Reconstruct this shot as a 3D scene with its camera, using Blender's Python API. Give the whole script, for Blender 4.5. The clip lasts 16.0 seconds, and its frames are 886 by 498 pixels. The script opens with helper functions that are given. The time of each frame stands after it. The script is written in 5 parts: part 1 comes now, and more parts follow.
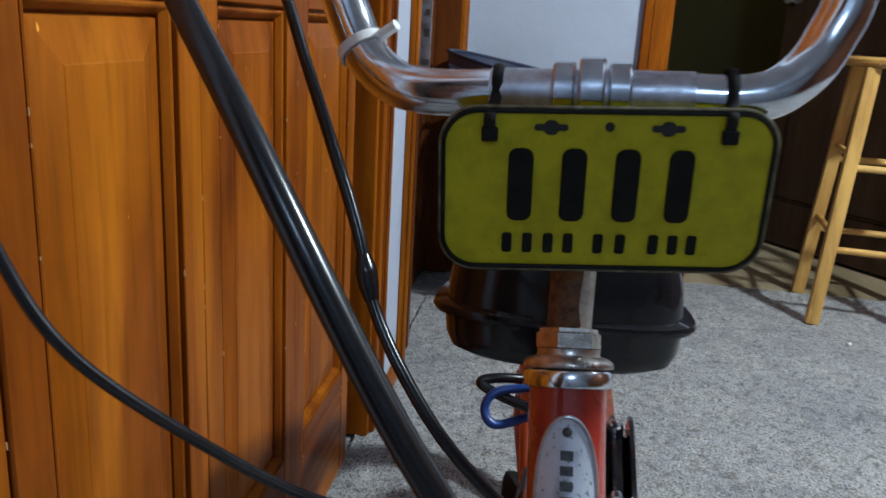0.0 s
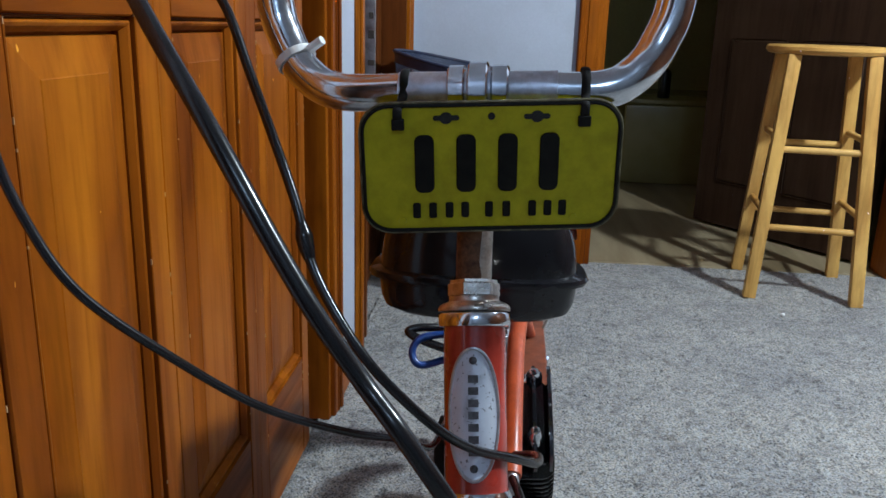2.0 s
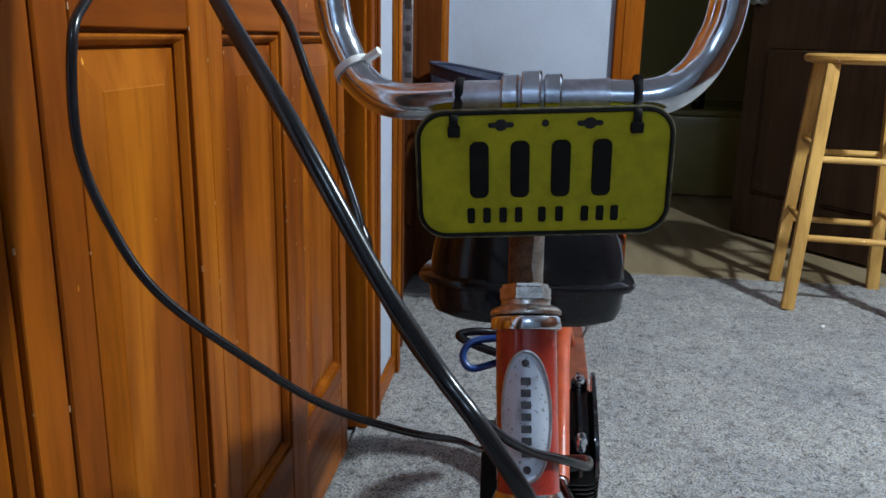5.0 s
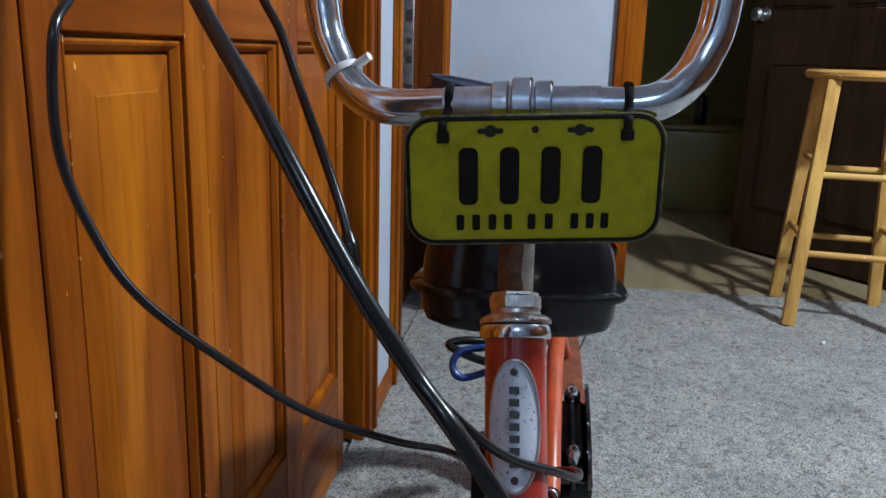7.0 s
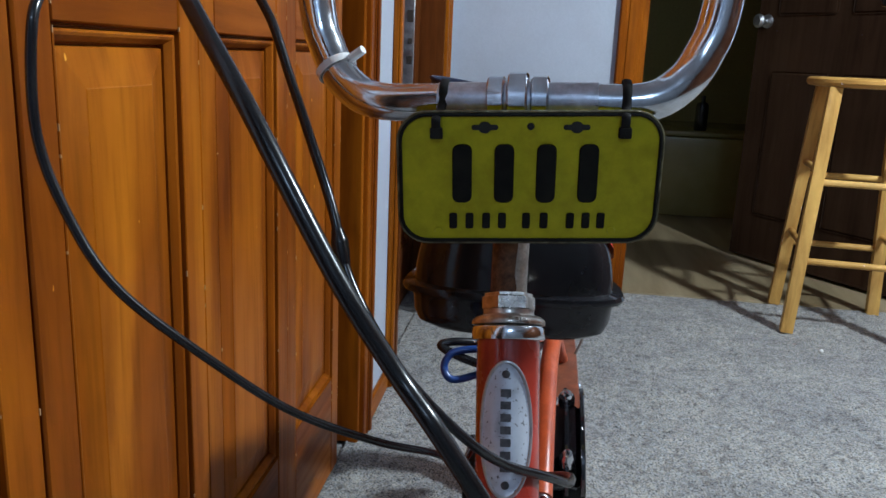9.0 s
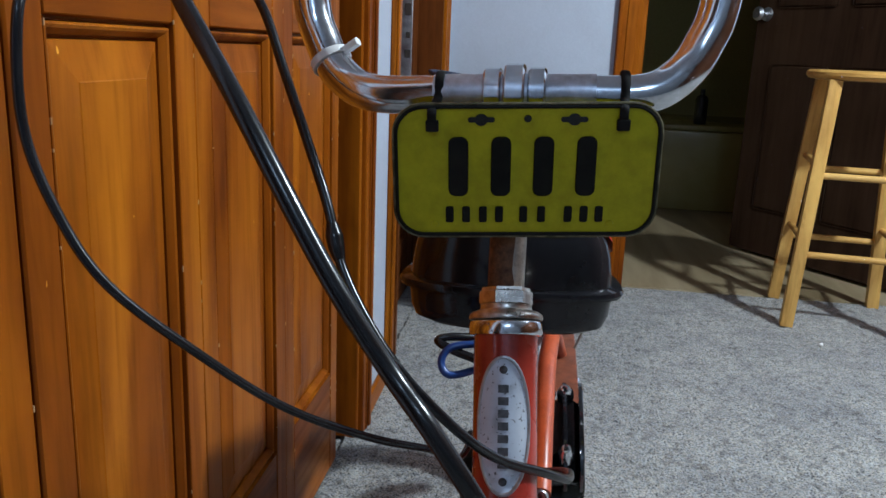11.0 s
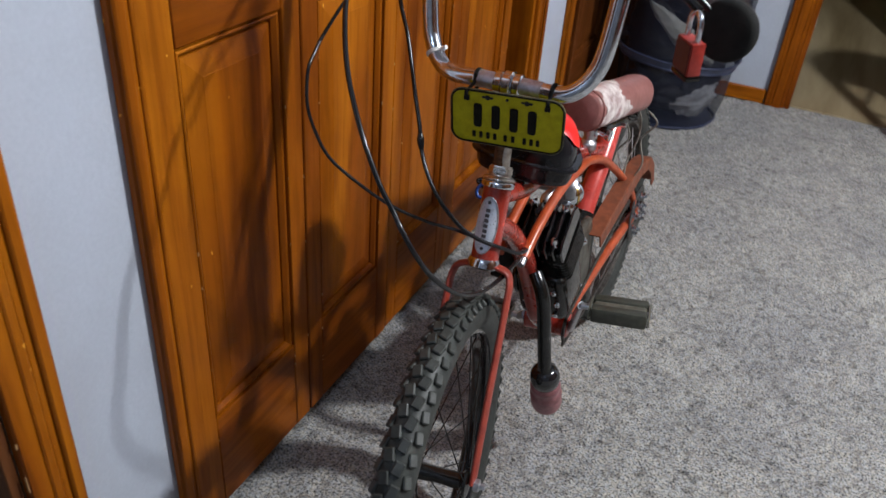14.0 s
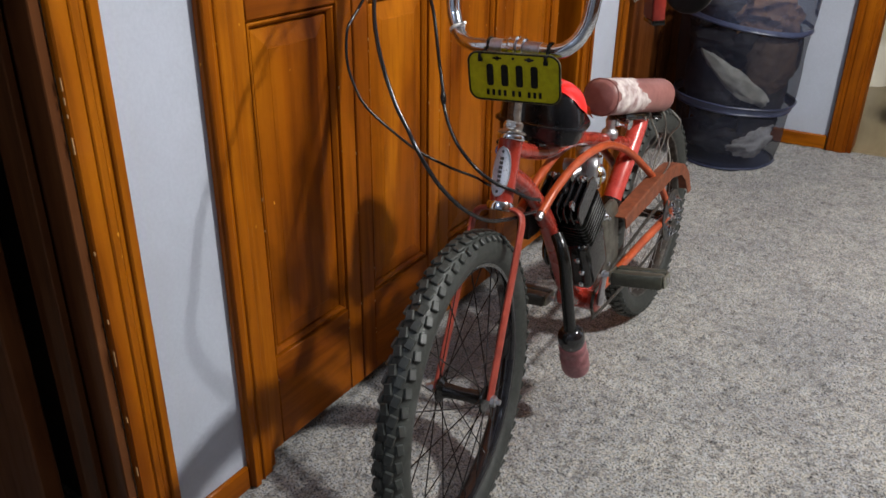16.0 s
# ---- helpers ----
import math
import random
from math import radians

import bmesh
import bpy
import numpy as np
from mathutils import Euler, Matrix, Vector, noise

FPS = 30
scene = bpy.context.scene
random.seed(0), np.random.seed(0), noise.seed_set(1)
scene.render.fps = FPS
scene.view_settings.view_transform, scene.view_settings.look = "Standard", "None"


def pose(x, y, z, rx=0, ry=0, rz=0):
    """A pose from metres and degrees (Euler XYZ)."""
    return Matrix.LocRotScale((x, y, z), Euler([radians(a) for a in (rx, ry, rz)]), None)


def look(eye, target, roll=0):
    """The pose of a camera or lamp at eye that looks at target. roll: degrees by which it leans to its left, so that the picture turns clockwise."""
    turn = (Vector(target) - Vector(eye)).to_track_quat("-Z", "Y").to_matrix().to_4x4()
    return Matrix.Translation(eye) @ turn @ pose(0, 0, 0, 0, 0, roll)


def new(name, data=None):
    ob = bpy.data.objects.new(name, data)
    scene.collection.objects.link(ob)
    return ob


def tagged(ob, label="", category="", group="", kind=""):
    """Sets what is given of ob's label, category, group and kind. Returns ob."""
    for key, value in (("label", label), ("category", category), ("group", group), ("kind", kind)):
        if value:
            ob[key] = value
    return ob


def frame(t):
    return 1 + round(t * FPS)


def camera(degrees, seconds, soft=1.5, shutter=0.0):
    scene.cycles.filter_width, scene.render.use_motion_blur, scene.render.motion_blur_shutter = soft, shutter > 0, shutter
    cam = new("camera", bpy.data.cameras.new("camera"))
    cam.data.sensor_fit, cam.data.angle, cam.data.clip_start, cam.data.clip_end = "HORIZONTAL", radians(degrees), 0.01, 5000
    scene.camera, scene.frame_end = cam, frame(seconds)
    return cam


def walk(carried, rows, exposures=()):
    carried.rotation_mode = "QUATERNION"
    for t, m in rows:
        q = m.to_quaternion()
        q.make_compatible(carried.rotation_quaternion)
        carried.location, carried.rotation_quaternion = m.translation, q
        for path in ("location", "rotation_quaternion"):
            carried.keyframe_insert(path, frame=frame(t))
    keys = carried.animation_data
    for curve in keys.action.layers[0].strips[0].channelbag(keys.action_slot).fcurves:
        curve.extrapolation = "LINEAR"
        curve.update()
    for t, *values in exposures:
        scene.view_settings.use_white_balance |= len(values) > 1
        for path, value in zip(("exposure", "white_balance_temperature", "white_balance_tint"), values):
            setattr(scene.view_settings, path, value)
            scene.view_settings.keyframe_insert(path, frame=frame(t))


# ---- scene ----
cam = camera(57.5, 16.0, shutter=0.35)
PATH = [
    (0, (0.321, -0.008, 0.813), (0.078, 1.904, 0.278), 3.4),
    (0.5, (0.333, -0.1, 0.835), (0.154, 1.827, 0.334), 1.1),
    (1, (0.34, -0.121, 0.837), (0.171, 1.81, 0.346), 1.7),
    (1.5, (0.351, -0.108, 0.828), (0.191, 1.819, 0.316), 2.1),
    (2, (0.356, -0.103, 0.823), (0.207, 1.818, 0.286), 1.7),
    (2.5, (0.354, -0.104, 0.822), (0.196, 1.814, 0.278), 1.5),
    (3, (0.348, -0.104, 0.82), (0.179, 1.814, 0.277), 1.3),
    (3.5, (0.341, -0.111, 0.821), (0.167, 1.809, 0.287), 1.4),
    (4, (0.336, -0.118, 0.821), (0.153, 1.803, 0.295), 1.5),
    (4.5, (0.339, -0.119, 0.823), (0.126, 1.801, 0.305), 1.2),
    (5, (0.343, -0.116, 0.821), (0.118, 1.805, 0.311), 1.2),
    (7.5, (0.353, -0.111, 0.816), (0.121, 1.818, 0.343), 1.9),
    (8, (0.355, -0.108, 0.815), (0.124, 1.822, 0.343), 2.2),
    (8.5, (0.351, -0.102, 0.811), (0.121, 1.828, 0.34), 2.4),
    (9, (0.354, -0.102, 0.811), (0.123, 1.828, 0.342), 2.5),
    (11.5, (0.356, -0.095, 0.808), (0.126, 1.832, 0.324), 2.3),
    (12, (0.367, -0.088, 0.805), (0.134, 1.829, 0.286), 1.9),
    (12.3, (0.36, -0.072, 0.815), (0.13, 1.803, 0.157), 1.2),
    (12.5, (0.357, -0.065, 0.854), (0.094, 1.729, 0.009), 1.3),
    (12.7, (0.349, -0.083, 0.899), (0.118, 1.586, -0.179), 2.0),
    (13, (0.365, -0.137, 1.023), (0.162, 1.359, -0.289), 2.0),
    (13.2, (0.384, -0.195, 1.093), (0.184, 1.261, -0.264), 2.1),
    (13.5, (0.449, -0.309, 1.139), (0.181, 1.181, -0.169), 3.6),
    (13.8, (0.569, -0.479, 1.143), (0.068, 1.083, 0.0), 3.1),
    (14, (0.667, -0.55, 1.162), (-0.001, 0.993, 0.079), 4.7),
    (14.2, (0.716, -0.612, 1.132), (-0.022, 0.956, 0.134), 3.8),
    (14.5, (0.772, -0.714, 1.115), (-0.03, 0.887, 0.224), 4.3),
    (15, (0.84, -0.792, 1.081), (-0.019, 0.839, 0.305), 4.4),
    (15.5, (0.886, -0.77, 1.055), (-0.032, 0.81, 0.243), 2.3),
    (16, (0.903, -0.739, 1.047), (-0.042, 0.791, 0.174), 0.8),
]
walk(cam, [(t, look(eye, target, roll)) for t, eye, target, roll in PATH],
     [(0.0, 0.02, 5450, 1), (12.0, 0.02, 5450, 1), (12.7, -0.18, 5600, 5), (13.4, -0.16, 5600, 6), (14.1, -0.02, 6200, 8), (15.0, 0.06, 6500, 9), (16.0, 0.08, 6500, 8)])

# ---- light ----
scene.view_settings.exposure = 0.0
world = bpy.data.worlds.new("room_air")
scene.world = world
world.use_nodes = True
world.node_tree.nodes["Background"].inputs[0].default_value = (0.5, 0.55, 0.65, 1)
world.node_tree.nodes["Background"].inputs[1].default_value = 0.004
bulb = bpy.data.lights.new("ceiling_bulb", "POINT")
bulb.energy, bulb.shadow_soft_size, bulb.color = 272.0, 0.075, (0.99, 0.97, 0.95)
lamp = new("ceiling_bulb", bulb)
lamp.location = (2.12, 0.86, 2.34)
bulb = bpy.data.lights.new("second_bulb", "POINT")
bulb.energy, bulb.shadow_soft_size, bulb.color = 17.0, 0.05, (0.80, 0.93, 1.14)
lamp = new("second_bulb", bulb)
lamp.location = (0.62, -1.85, 2.26)


# ---- materials ----
def nodes_of(name):
    m = bpy.data.materials.new(name)
    m.use_nodes = True
    nt = m.node_tree
    return m, nt, nt.nodes["Principled BSDF"]


def ramp(nt, fac, stops):
    r = nt.nodes.new("ShaderNodeValToRGB")
    while len(r.color_ramp.elements) < len(stops):
        r.color_ramp.elements.new(0.5)
    for e, (p, c) in zip(r.color_ramp.elements, stops):
        e.position, e.color = p, (*c, 1)
    nt.links.new(fac, r.inputs[0])
    return r.outputs[0]


def noise_at(nt, scale, stretch=(1, 1, 1), detail=4.0, rough=0.55, distort=0.0):
    tc, mp, n = (nt.nodes.new("ShaderNode" + k) for k in ("TexCoord", "Mapping", "TexNoise"))
    mp.inputs["Scale"].default_value = stretch
    n.inputs["Scale"].default_value, n.inputs["Detail"].default_value = scale, detail
    n.inputs["Roughness"].default_value, n.inputs["Distortion"].default_value = rough, distort
    nt.links.new(tc.outputs["Object"], mp.inputs[0])
    nt.links.new(mp.outputs[0], n.inputs["Vector"])
    return n.outputs["Fac"]


def bump(nt, b, height, strength, distance=0.002):
    k = nt.nodes.new("ShaderNodeBump")
    k.inputs["Strength"].default_value, k.inputs["Distance"].default_value = strength, distance
    nt.links.new(height, k.inputs["Height"])
    nt.links.new(k.outputs[0], b.inputs["Normal"])


def mixed(nt, a, b, fac):
    m = nt.nodes.new("ShaderNodeMix")
    m.data_type, m.blend_type = "RGBA", "MULTIPLY"
    m.inputs[0].default_value = fac
    nt.links.new(a, m.inputs[6])
    nt.links.new(b, m.inputs[7])
    return m.outputs[2]


def plain(name, lo, hi, rough=0.5, metal=0.0, scale=40, stretch=(1, 1, 1), bumps=0.0, coat=0.0, dirt=0.0, dirt_scale=9, rough2=None):
    """Two-tone surface with fine grain, larger stains and relief."""
    m, nt, b = nodes_of(name)
    n = noise_at(nt, scale, stretch)
    col = ramp(nt, n, [(0.3, lo), (0.7, hi)])
    if dirt:
        d = noise_at(nt, dirt_scale, (1, 1, 1), 6, 0.65)
        col = mixed(nt, col, ramp(nt, d, [(0.38, (0.25, 0.2, 0.15)), (0.58, (1, 1, 1))]), dirt)
    nt.links.new(col, b.inputs["Base Color"])
    b.inputs["Metallic"].default_value = metal
    b.inputs["Coat Weight"].default_value = coat
    if rough2 is None:
        b.inputs["Roughness"].default_value = rough
    else:
        r = noise_at(nt, scale * 0.37, stretch)
        nt.links.new(ramp(nt, r, [(0.35, (rough,) * 3), (0.65, (rough2,) * 3)]), b.inputs["Roughness"])
    if bumps:
        bump(nt, b, n, bumps)
    return m


def wood(name, stretch, dark, mid, light, scale=9.0, rough=0.30, coat=0.04):
    """Stained pine: long grain, broad bands, a few dark streaks, satin varnish."""
    m, nt, b = nodes_of(name)
    broad = noise_at(nt, scale, stretch, 3, 0.5, 0.6)
    fine = noise_at(nt, scale * 7, stretch, 5, 0.6, 0.3)
    col = ramp(nt, broad, [(0.3, dark), (0.5, mid), (0.72, light)])
    col = mixed(nt, col, ramp(nt, fine, [(0.32, (0.55, 0.48, 0.42)), (0.55, (1, 1, 1))]), 0.6)
    blotch = noise_at(nt, 5, (1, 1, 1), 4, 0.6)
    col = mixed(nt, col, ramp(nt, blotch, [(0.3, (0.72, 0.66, 0.6)), (0.6, (1, 1, 1))]), 0.6)
    streak = noise_at(nt, 13, tuple(max(q * 1.6, 0.16) if q < 0.5 else q for q in stretch), 3, 0.55, 1.2)
    col = mixed(nt, col, ramp(nt, streak, [(0.30, (0.60, 0.52, 0.46)), (0.50, (1, 1, 1)), (0.72, (1.18, 1.22, 1.2))]), 0.65)
    info = nt.nodes.new("ShaderNodeObjectInfo")
    col = mixed(nt, col, ramp(nt, info.outputs["Random"], [(0.0, (0.84, 0.79, 0.76)), (1.0, (1, 1, 1))]), 0.8)
    nick = noise_at(nt, 70, (1, 1, 0.6), 2, 0.5)
    m2 = nt.nodes.new("ShaderNodeMix")
    m2.data_type = "RGBA"
    nt.links.new(ramp(nt, nick, [(0.765, (0, 0, 0)), (0.785, (1, 1, 1))]), m2.inputs[0])
    nt.links.new(col, m2.inputs[6])
    m2.inputs[7].default_value = (light[0] * 1.7, light[1] * 2.4, light[2] * 8, 1)
    col = m2.outputs[2]
    nt.links.new(col, b.inputs["Base Color"])
    nt.links.new(ramp(nt, fine, [(0.3, (rough + 0.14,) * 3), (0.7, (rough,) * 3)]), b.inputs["Roughness"])
    b.inputs["Coat Weight"].default_value, b.inputs["Coat Roughness"].default_value = coat, 0.18
    b.inputs["Specular IOR Level"].default_value = 0.1
    bump(nt, b, fine, 0.12, 0.001)
    return m


PINE = ((0.140, 0.029, 0.0012), (0.30, 0.081, 0.0024), (0.47, 0.152, 0.005))
pine_up = wood("pine_upright", (1, 1, 0.07), *PINE)
pine_along_y = wood("pine_level", (1, 0.07, 1), *PINE)
pine_along_x = wood("pine_cross", (0.07, 1, 1), *PINE)
# darker, redder copy of the pine, with the recess shade put into its colour
pine_shade = wood("shaded_pine_upright", (1, 1, 0.07), (0.075, 0.020, 0.004), (0.135, 0.040, 0.008), (0.19, 0.062, 0.013))
pine_shade_y = wood("shaded_pine_level", (1, 0.07, 1), (0.075, 0.020, 0.004), (0.135, 0.040, 0.008), (0.19, 0.062, 0.013))
DARKW = ((0.05, 0.018, 0.008), (0.085, 0.032, 0.014), (0.12, 0.05, 0.02))
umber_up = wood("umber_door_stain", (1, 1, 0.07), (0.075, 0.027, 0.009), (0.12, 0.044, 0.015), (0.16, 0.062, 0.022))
low_bounce_up = wood("low_bounce_brown", (1, 1, 0.07), *DARKW)
brown_up = wood("brown_door_paint", (1, 1, 0.05), (0.034, 0.018, 0.009), (0.042, 0.022, 0.012), (0.050, 0.027, 0.014), 6, 0.55, 0.0)
birch_up = wood("birch_upright", (1, 1, 0.08), (0.62, 0.34, 0.085), (0.72, 0.44, 0.12), (0.80, 0.53, 0.17), 7, 0.4, 0.15)
birch_x = wood("birch_level", (0.08, 0.3, 1), (0.64, 0.35, 0.085), (0.74, 0.46, 0.13), (0.82, 0.54, 0.18), 7, 0.36, 0.2)
paint = plain("wall_paint", (0.475, 0.520, 0.610), (0.515, 0.560, 0.650), 0.62, scale=160, bumps=0.12, dirt=0.10, dirt_scale=3)
grey_paint = plain("reflected_wall_grey", (0.10, 0.11, 0.13), (0.13, 0.14, 0.165), 0.6, scale=140, bumps=0.1, dirt=0.15, dirt_scale=3)
ceiling_paint = plain("ceiling_paint", (0.33, 0.33, 0.35), (0.38, 0.38, 0.40), 0.8, scale=120, bumps=0.2)
olive_paint = plain("bathroom_paint", (0.30, 0.255, 0.085), (0.35, 0.30, 0.105), 0.6, scale=60, bumps=0.1)
# near-black colour stands in for the darkness of unlit hollows
black_void = plain("unlit_hollow", (0.03, 0.022, 0.018), (0.05, 0.035, 0.028), 0.8, scale=20)
porcelain = plain("porcelain", (0.86, 0.82, 0.70), (0.90, 0.86, 0.74), 0.12, scale=8)
# cream tub darkened to olive: the bathroom's dimness is in this colour
dim_tub_enamel = plain("dim_tub_enamel", (0.30, 0.25, 0.085), (0.34, 0.285, 0.105), 0.25, scale=10)
chrome = plain("worn_chrome", (0.70, 0.74, 0.80), (0.80, 0.84, 0.90), 0.09, 1.0, scale=300, rough2=0.22, dirt=0.25, dirt_scale=55)
brushed = plain("dull_steel", (0.48, 0.49, 0.52), (0.64, 0.65, 0.68), 0.32, 1.0, scale=180, rough2=0.5, dirt=0.25, dirt_scale=70)
oxide = plain("oxidised_chrome", (0.50, 0.53, 0.60), (0.66, 0.69, 0.77), 0.28, 0.85, scale=220, rough2=0.5, dirt=0.3, dirt_scale=90)
dark_steel = plain("grimy_steel", (0.07, 0.065, 0.06), (0.16, 0.15, 0.135), 0.4, 0.8, scale=90, rough2=0.6, dirt=0.5, dirt_scale=60)
rusty = plain("rusty_chrome", (0.50, 0.44, 0.37), (0.72, 0.70, 0.67), 0.2, 0.95, scale=120, rough2=0.42, dirt=0.45, dirt_scale=150, bumps=0.05)
rust_brown = plain("brown_rust", (0.060, 0.024, 0.010), (0.20, 0.10, 0.045), 0.55, 0.2, scale=170, rough2=0.8, bumps=0.3, dirt=0.6, dirt_scale=240)
red_paint = plain("red_frame_paint", (0.29, 0.028, 0.018), (0.37, 0.040, 0.024), 0.19, scale=60, coat=0.6, dirt=0.35, dirt_scale=40, rough2=0.34)
fork_paint = plain("dull_red_paint", (0.26, 0.032, 0.018), (0.33, 0.048, 0.026), 0.4, scale=50, dirt=0.35, dirt_scale=45, rough2=0.55)
orange_paint = plain("faded_red_paint", (0.40, 0.062, 0.014), (0.50, 0.090, 0.022), 0.30, scale=50, coat=0.2, dirt=0.3, dirt_scale=45, rough2=0.5)
rust_paint = plain("rusted_guard_paint", (0.155, 0.042, 0.016), (0.24, 0.066, 0.025), 0.5, scale=70, dirt=0.35, dirt_scale=40, bumps=0.1, rough2=0.7)
tank_black = plain("tank_lacquer", (0.009, 0.009, 0.011), (0.016, 0.016, 0.019), 0.07, scale=24, rough2=0.14)
tank_black.node_tree.nodes["Principled BSDF"].inputs["Specular IOR Level"].default_value = 0.42
gloss_black = plain("gloss_black", (0.010, 0.010, 0.012), (0.016, 0.016, 0.018), 0.07, scale=30, coat=0.5, rough2=0.13)
engine_black = plain("engine_black", (0.005, 0.005, 0.005), (0.010, 0.010, 0.009), 0.10, scale=80, rough2=0.26, bumps=0.05)
matte_black = plain("matte_black", (0.006, 0.006, 0.006), (0.012, 0.012, 0.011), 0.8, scale=60)
matte_black.node_tree.nodes["Principled BSDF"].inputs["Specular IOR Level"].default_value = 0.2
rubber = plain("tyre_rubber", (0.020, 0.023, 0.021), (0.042, 0.047, 0.042), 0.55, scale=90, bumps=0.2, dirt=0.3, dirt_scale=30)
cable_black = plain("cable_sheath", (0.006, 0.006, 0.007), (0.012, 0.012, 0.014), 0.24, scale=50)
cable_black.node_tree.nodes["Principled BSDF"].inputs["Specular IOR Level"].default_value = 0.5
dark_rubber = plain("pedal_rubber", (0.032, 0.033, 0.024), (0.060, 0.061, 0.044), 0.36, scale=80, bumps=0.15)
pedal_metal = plain("pedal_steel", (0.22, 0.22, 0.17), (0.36, 0.36, 0.29), 0.4, 0.7, scale=80, dirt=0.4, dirt_scale=50)
plate_yellow = plain("plate_yellow", (0.40, 0.375, 0.003), (0.48, 0.45, 0.004), 0.42, scale=110, rough2=0.5, dirt=0.25, dirt_scale=60, bumps=0.05)
plate_yellow.node_tree.nodes["Principled BSDF"].inputs["Specular IOR Level"].default_value = 0.25
plate_worn = plain("plate_worn_edge", (0.050, 0.044, 0.012), (0.22, 0.20, 0.11), 0.5, 0.3, scale=150, rough2=0.7, dirt=0.6, dirt_scale=120)
plate_black = plain("plate_black", (0.005, 0.005, 0.005), (0.012, 0.012, 0.009), 0.55, scale=100)
plate_black.node_tree.nodes["Principled BSDF"].inputs["Specular IOR Level"].default_value = 0.15


def badge_material():
    """Brushed grey metal with small dark pits."""
    m, nt, b = nodes_of("badge_metal")
    n, pit, big = noise_at(nt, 60), noise_at(nt, 380, (1, 1, 1), 2, 0.5), noise_at(nt, 60, (1, 1, 1), 3, 0.5)
    col = ramp(nt, n, [(0.3, (0.52, 0.56, 0.64)), (0.7, (0.66, 0.70, 0.78))])
    col = mixed(nt, col, ramp(nt, pit, [(0.30, (0.10, 0.09, 0.09)), (0.37, (1, 1, 1))]), 0.85)
    col = mixed(nt, col, ramp(nt, big, [(0.28, (0.45, 0.42, 0.40)), (0.42, (1, 1, 1))]), 0.6)
    nt.links.new(col, b.inputs["Base Color"])
    b.inputs["Metallic"].default_value, b.inputs["Roughness"].default_value = 0.3, 0.42
    return m


badge_grey = badge_material()
badge_ink = plain("badge_ink", (0.02, 0.02, 0.022), (0.10, 0.10, 0.11), 0.5, scale=200)
tube_red = plain("seat_tube_paint", (0.52, 0.050, 0.040), (0.62, 0.075, 0.058), 0.24, scale=60, coat=0.4, dirt=0.25, dirt_scale=40, rough2=0.36)
red_lock = plain("padlock_red", (0.30, 0.024, 0.016), (0.40, 0.04, 0.026), 0.35, scale=60, dirt=0.25, dirt_scale=60)
red_film = plain("bright_red_film", (0.85, 0.012, 0.012), (0.95, 0.03, 0.022), 0.35, scale=30, coat=0.3)
nylon_white = plain("nylon_white", (0.72, 0.72, 0.70), (0.80, 0.80, 0.78), 0.4, scale=60)
blue_hose = plain("blue_hose", (0.01, 0.035, 0.16), (0.02, 0.06, 0.24), 0.3, scale=60)
brass = plain("brass", (0.55, 0.38, 0.10), (0.70, 0.50, 0.16), 0.22, 1.0, scale=80)
bare_wood = plain("bare_wood", (0.36, 0.19, 0.07), (0.52, 0.31, 0.14), 0.7, scale=200)
speck_white = plain("crumb_white", (0.85, 0.85, 0.82), (0.9, 0.9, 0.88), 0.5)


def seat_material():
    m, nt, b = nodes_of("worn_seat_vinyl")
    n = noise_at(nt, 45, (1, 1, 1), 5, 0.6)
    col = ramp(nt, n, [(0.3, (0.22, 0.085, 0.075)), (0.7, (0.32, 0.14, 0.125))])
    nt.links.new(col, b.inputs["Base Color"])
    b.inputs["Roughness"].default_value = 0.42
    bump(nt, b, n, 0.2, 0.001)
    return m


seat_vinyl = seat_material()
wire_grey = plain("wire_grey", (0.16, 0.15, 0.13), (0.30, 0.28, 0.24), 0.5, scale=60)
seat_tear = plain("seat_backing", (0.34, 0.20, 0.20), (0.80, 0.76, 0.73), 0.8, scale=30, bumps=0.3, dirt=0.35, dirt_scale=60)


def carpet_material():
    """Cut pile in mixed greys with beige and near-black flecks."""
    m, nt, b = nodes_of("fleck_carpet")
    fleck = noise_at(nt, 235, (1, 1, 0.6), 2, 0.6)
    clump = noise_at(nt, 46, (1, 1, 0.6), 4, 0.65)
    tint = noise_at(nt, 120, (1, 1, 0.6), 2, 0.5)
    tread = noise_at(nt, 13, (1, 1, 1), 4, 0.6)
    patch = noise_at(nt, 3, (1, 1, 1), 5, 0.6)
    col = ramp(nt, fleck, [(0.33, (0.022, 0.021, 0.022)), (0.42, (0.255, 0.25, 0.24)), (0.52, (0.42, 0.415, 0.40)), (0.68, (0.63, 0.62, 0.59))])
    col = mixed(nt, col, ramp(nt, clump, [(0.36, (0.36, 0.35, 0.34)), (0.50, (1, 1, 1))]), 0.75)
    col = mixed(nt, col, ramp(nt, tint, [(0.40, (0.90, 0.94, 1.02)), (0.60, (1.0, 0.96, 0.90))]), 1.0)
    col = mixed(nt, col, ramp(nt, tread, [(0.35, (0.70, 0.70, 0.71)), (0.6, (1, 1, 1))]), 0.7)
    col = mixed(nt, col, ramp(nt, patch, [(0.35, (0.74, 0.74, 0.75)), (0.62, (1.08, 1.06, 1.0))]), 0.8)
    nt.links.new(col, b.inputs["Base Color"])
    b.inputs["Roughness"].default_value = 0.95
    b.inputs["Sheen Weight"].default_value = 0.2
    bump(nt, b, fleck, 0.9, 0.004)
    return m


carpet = carpet_material()


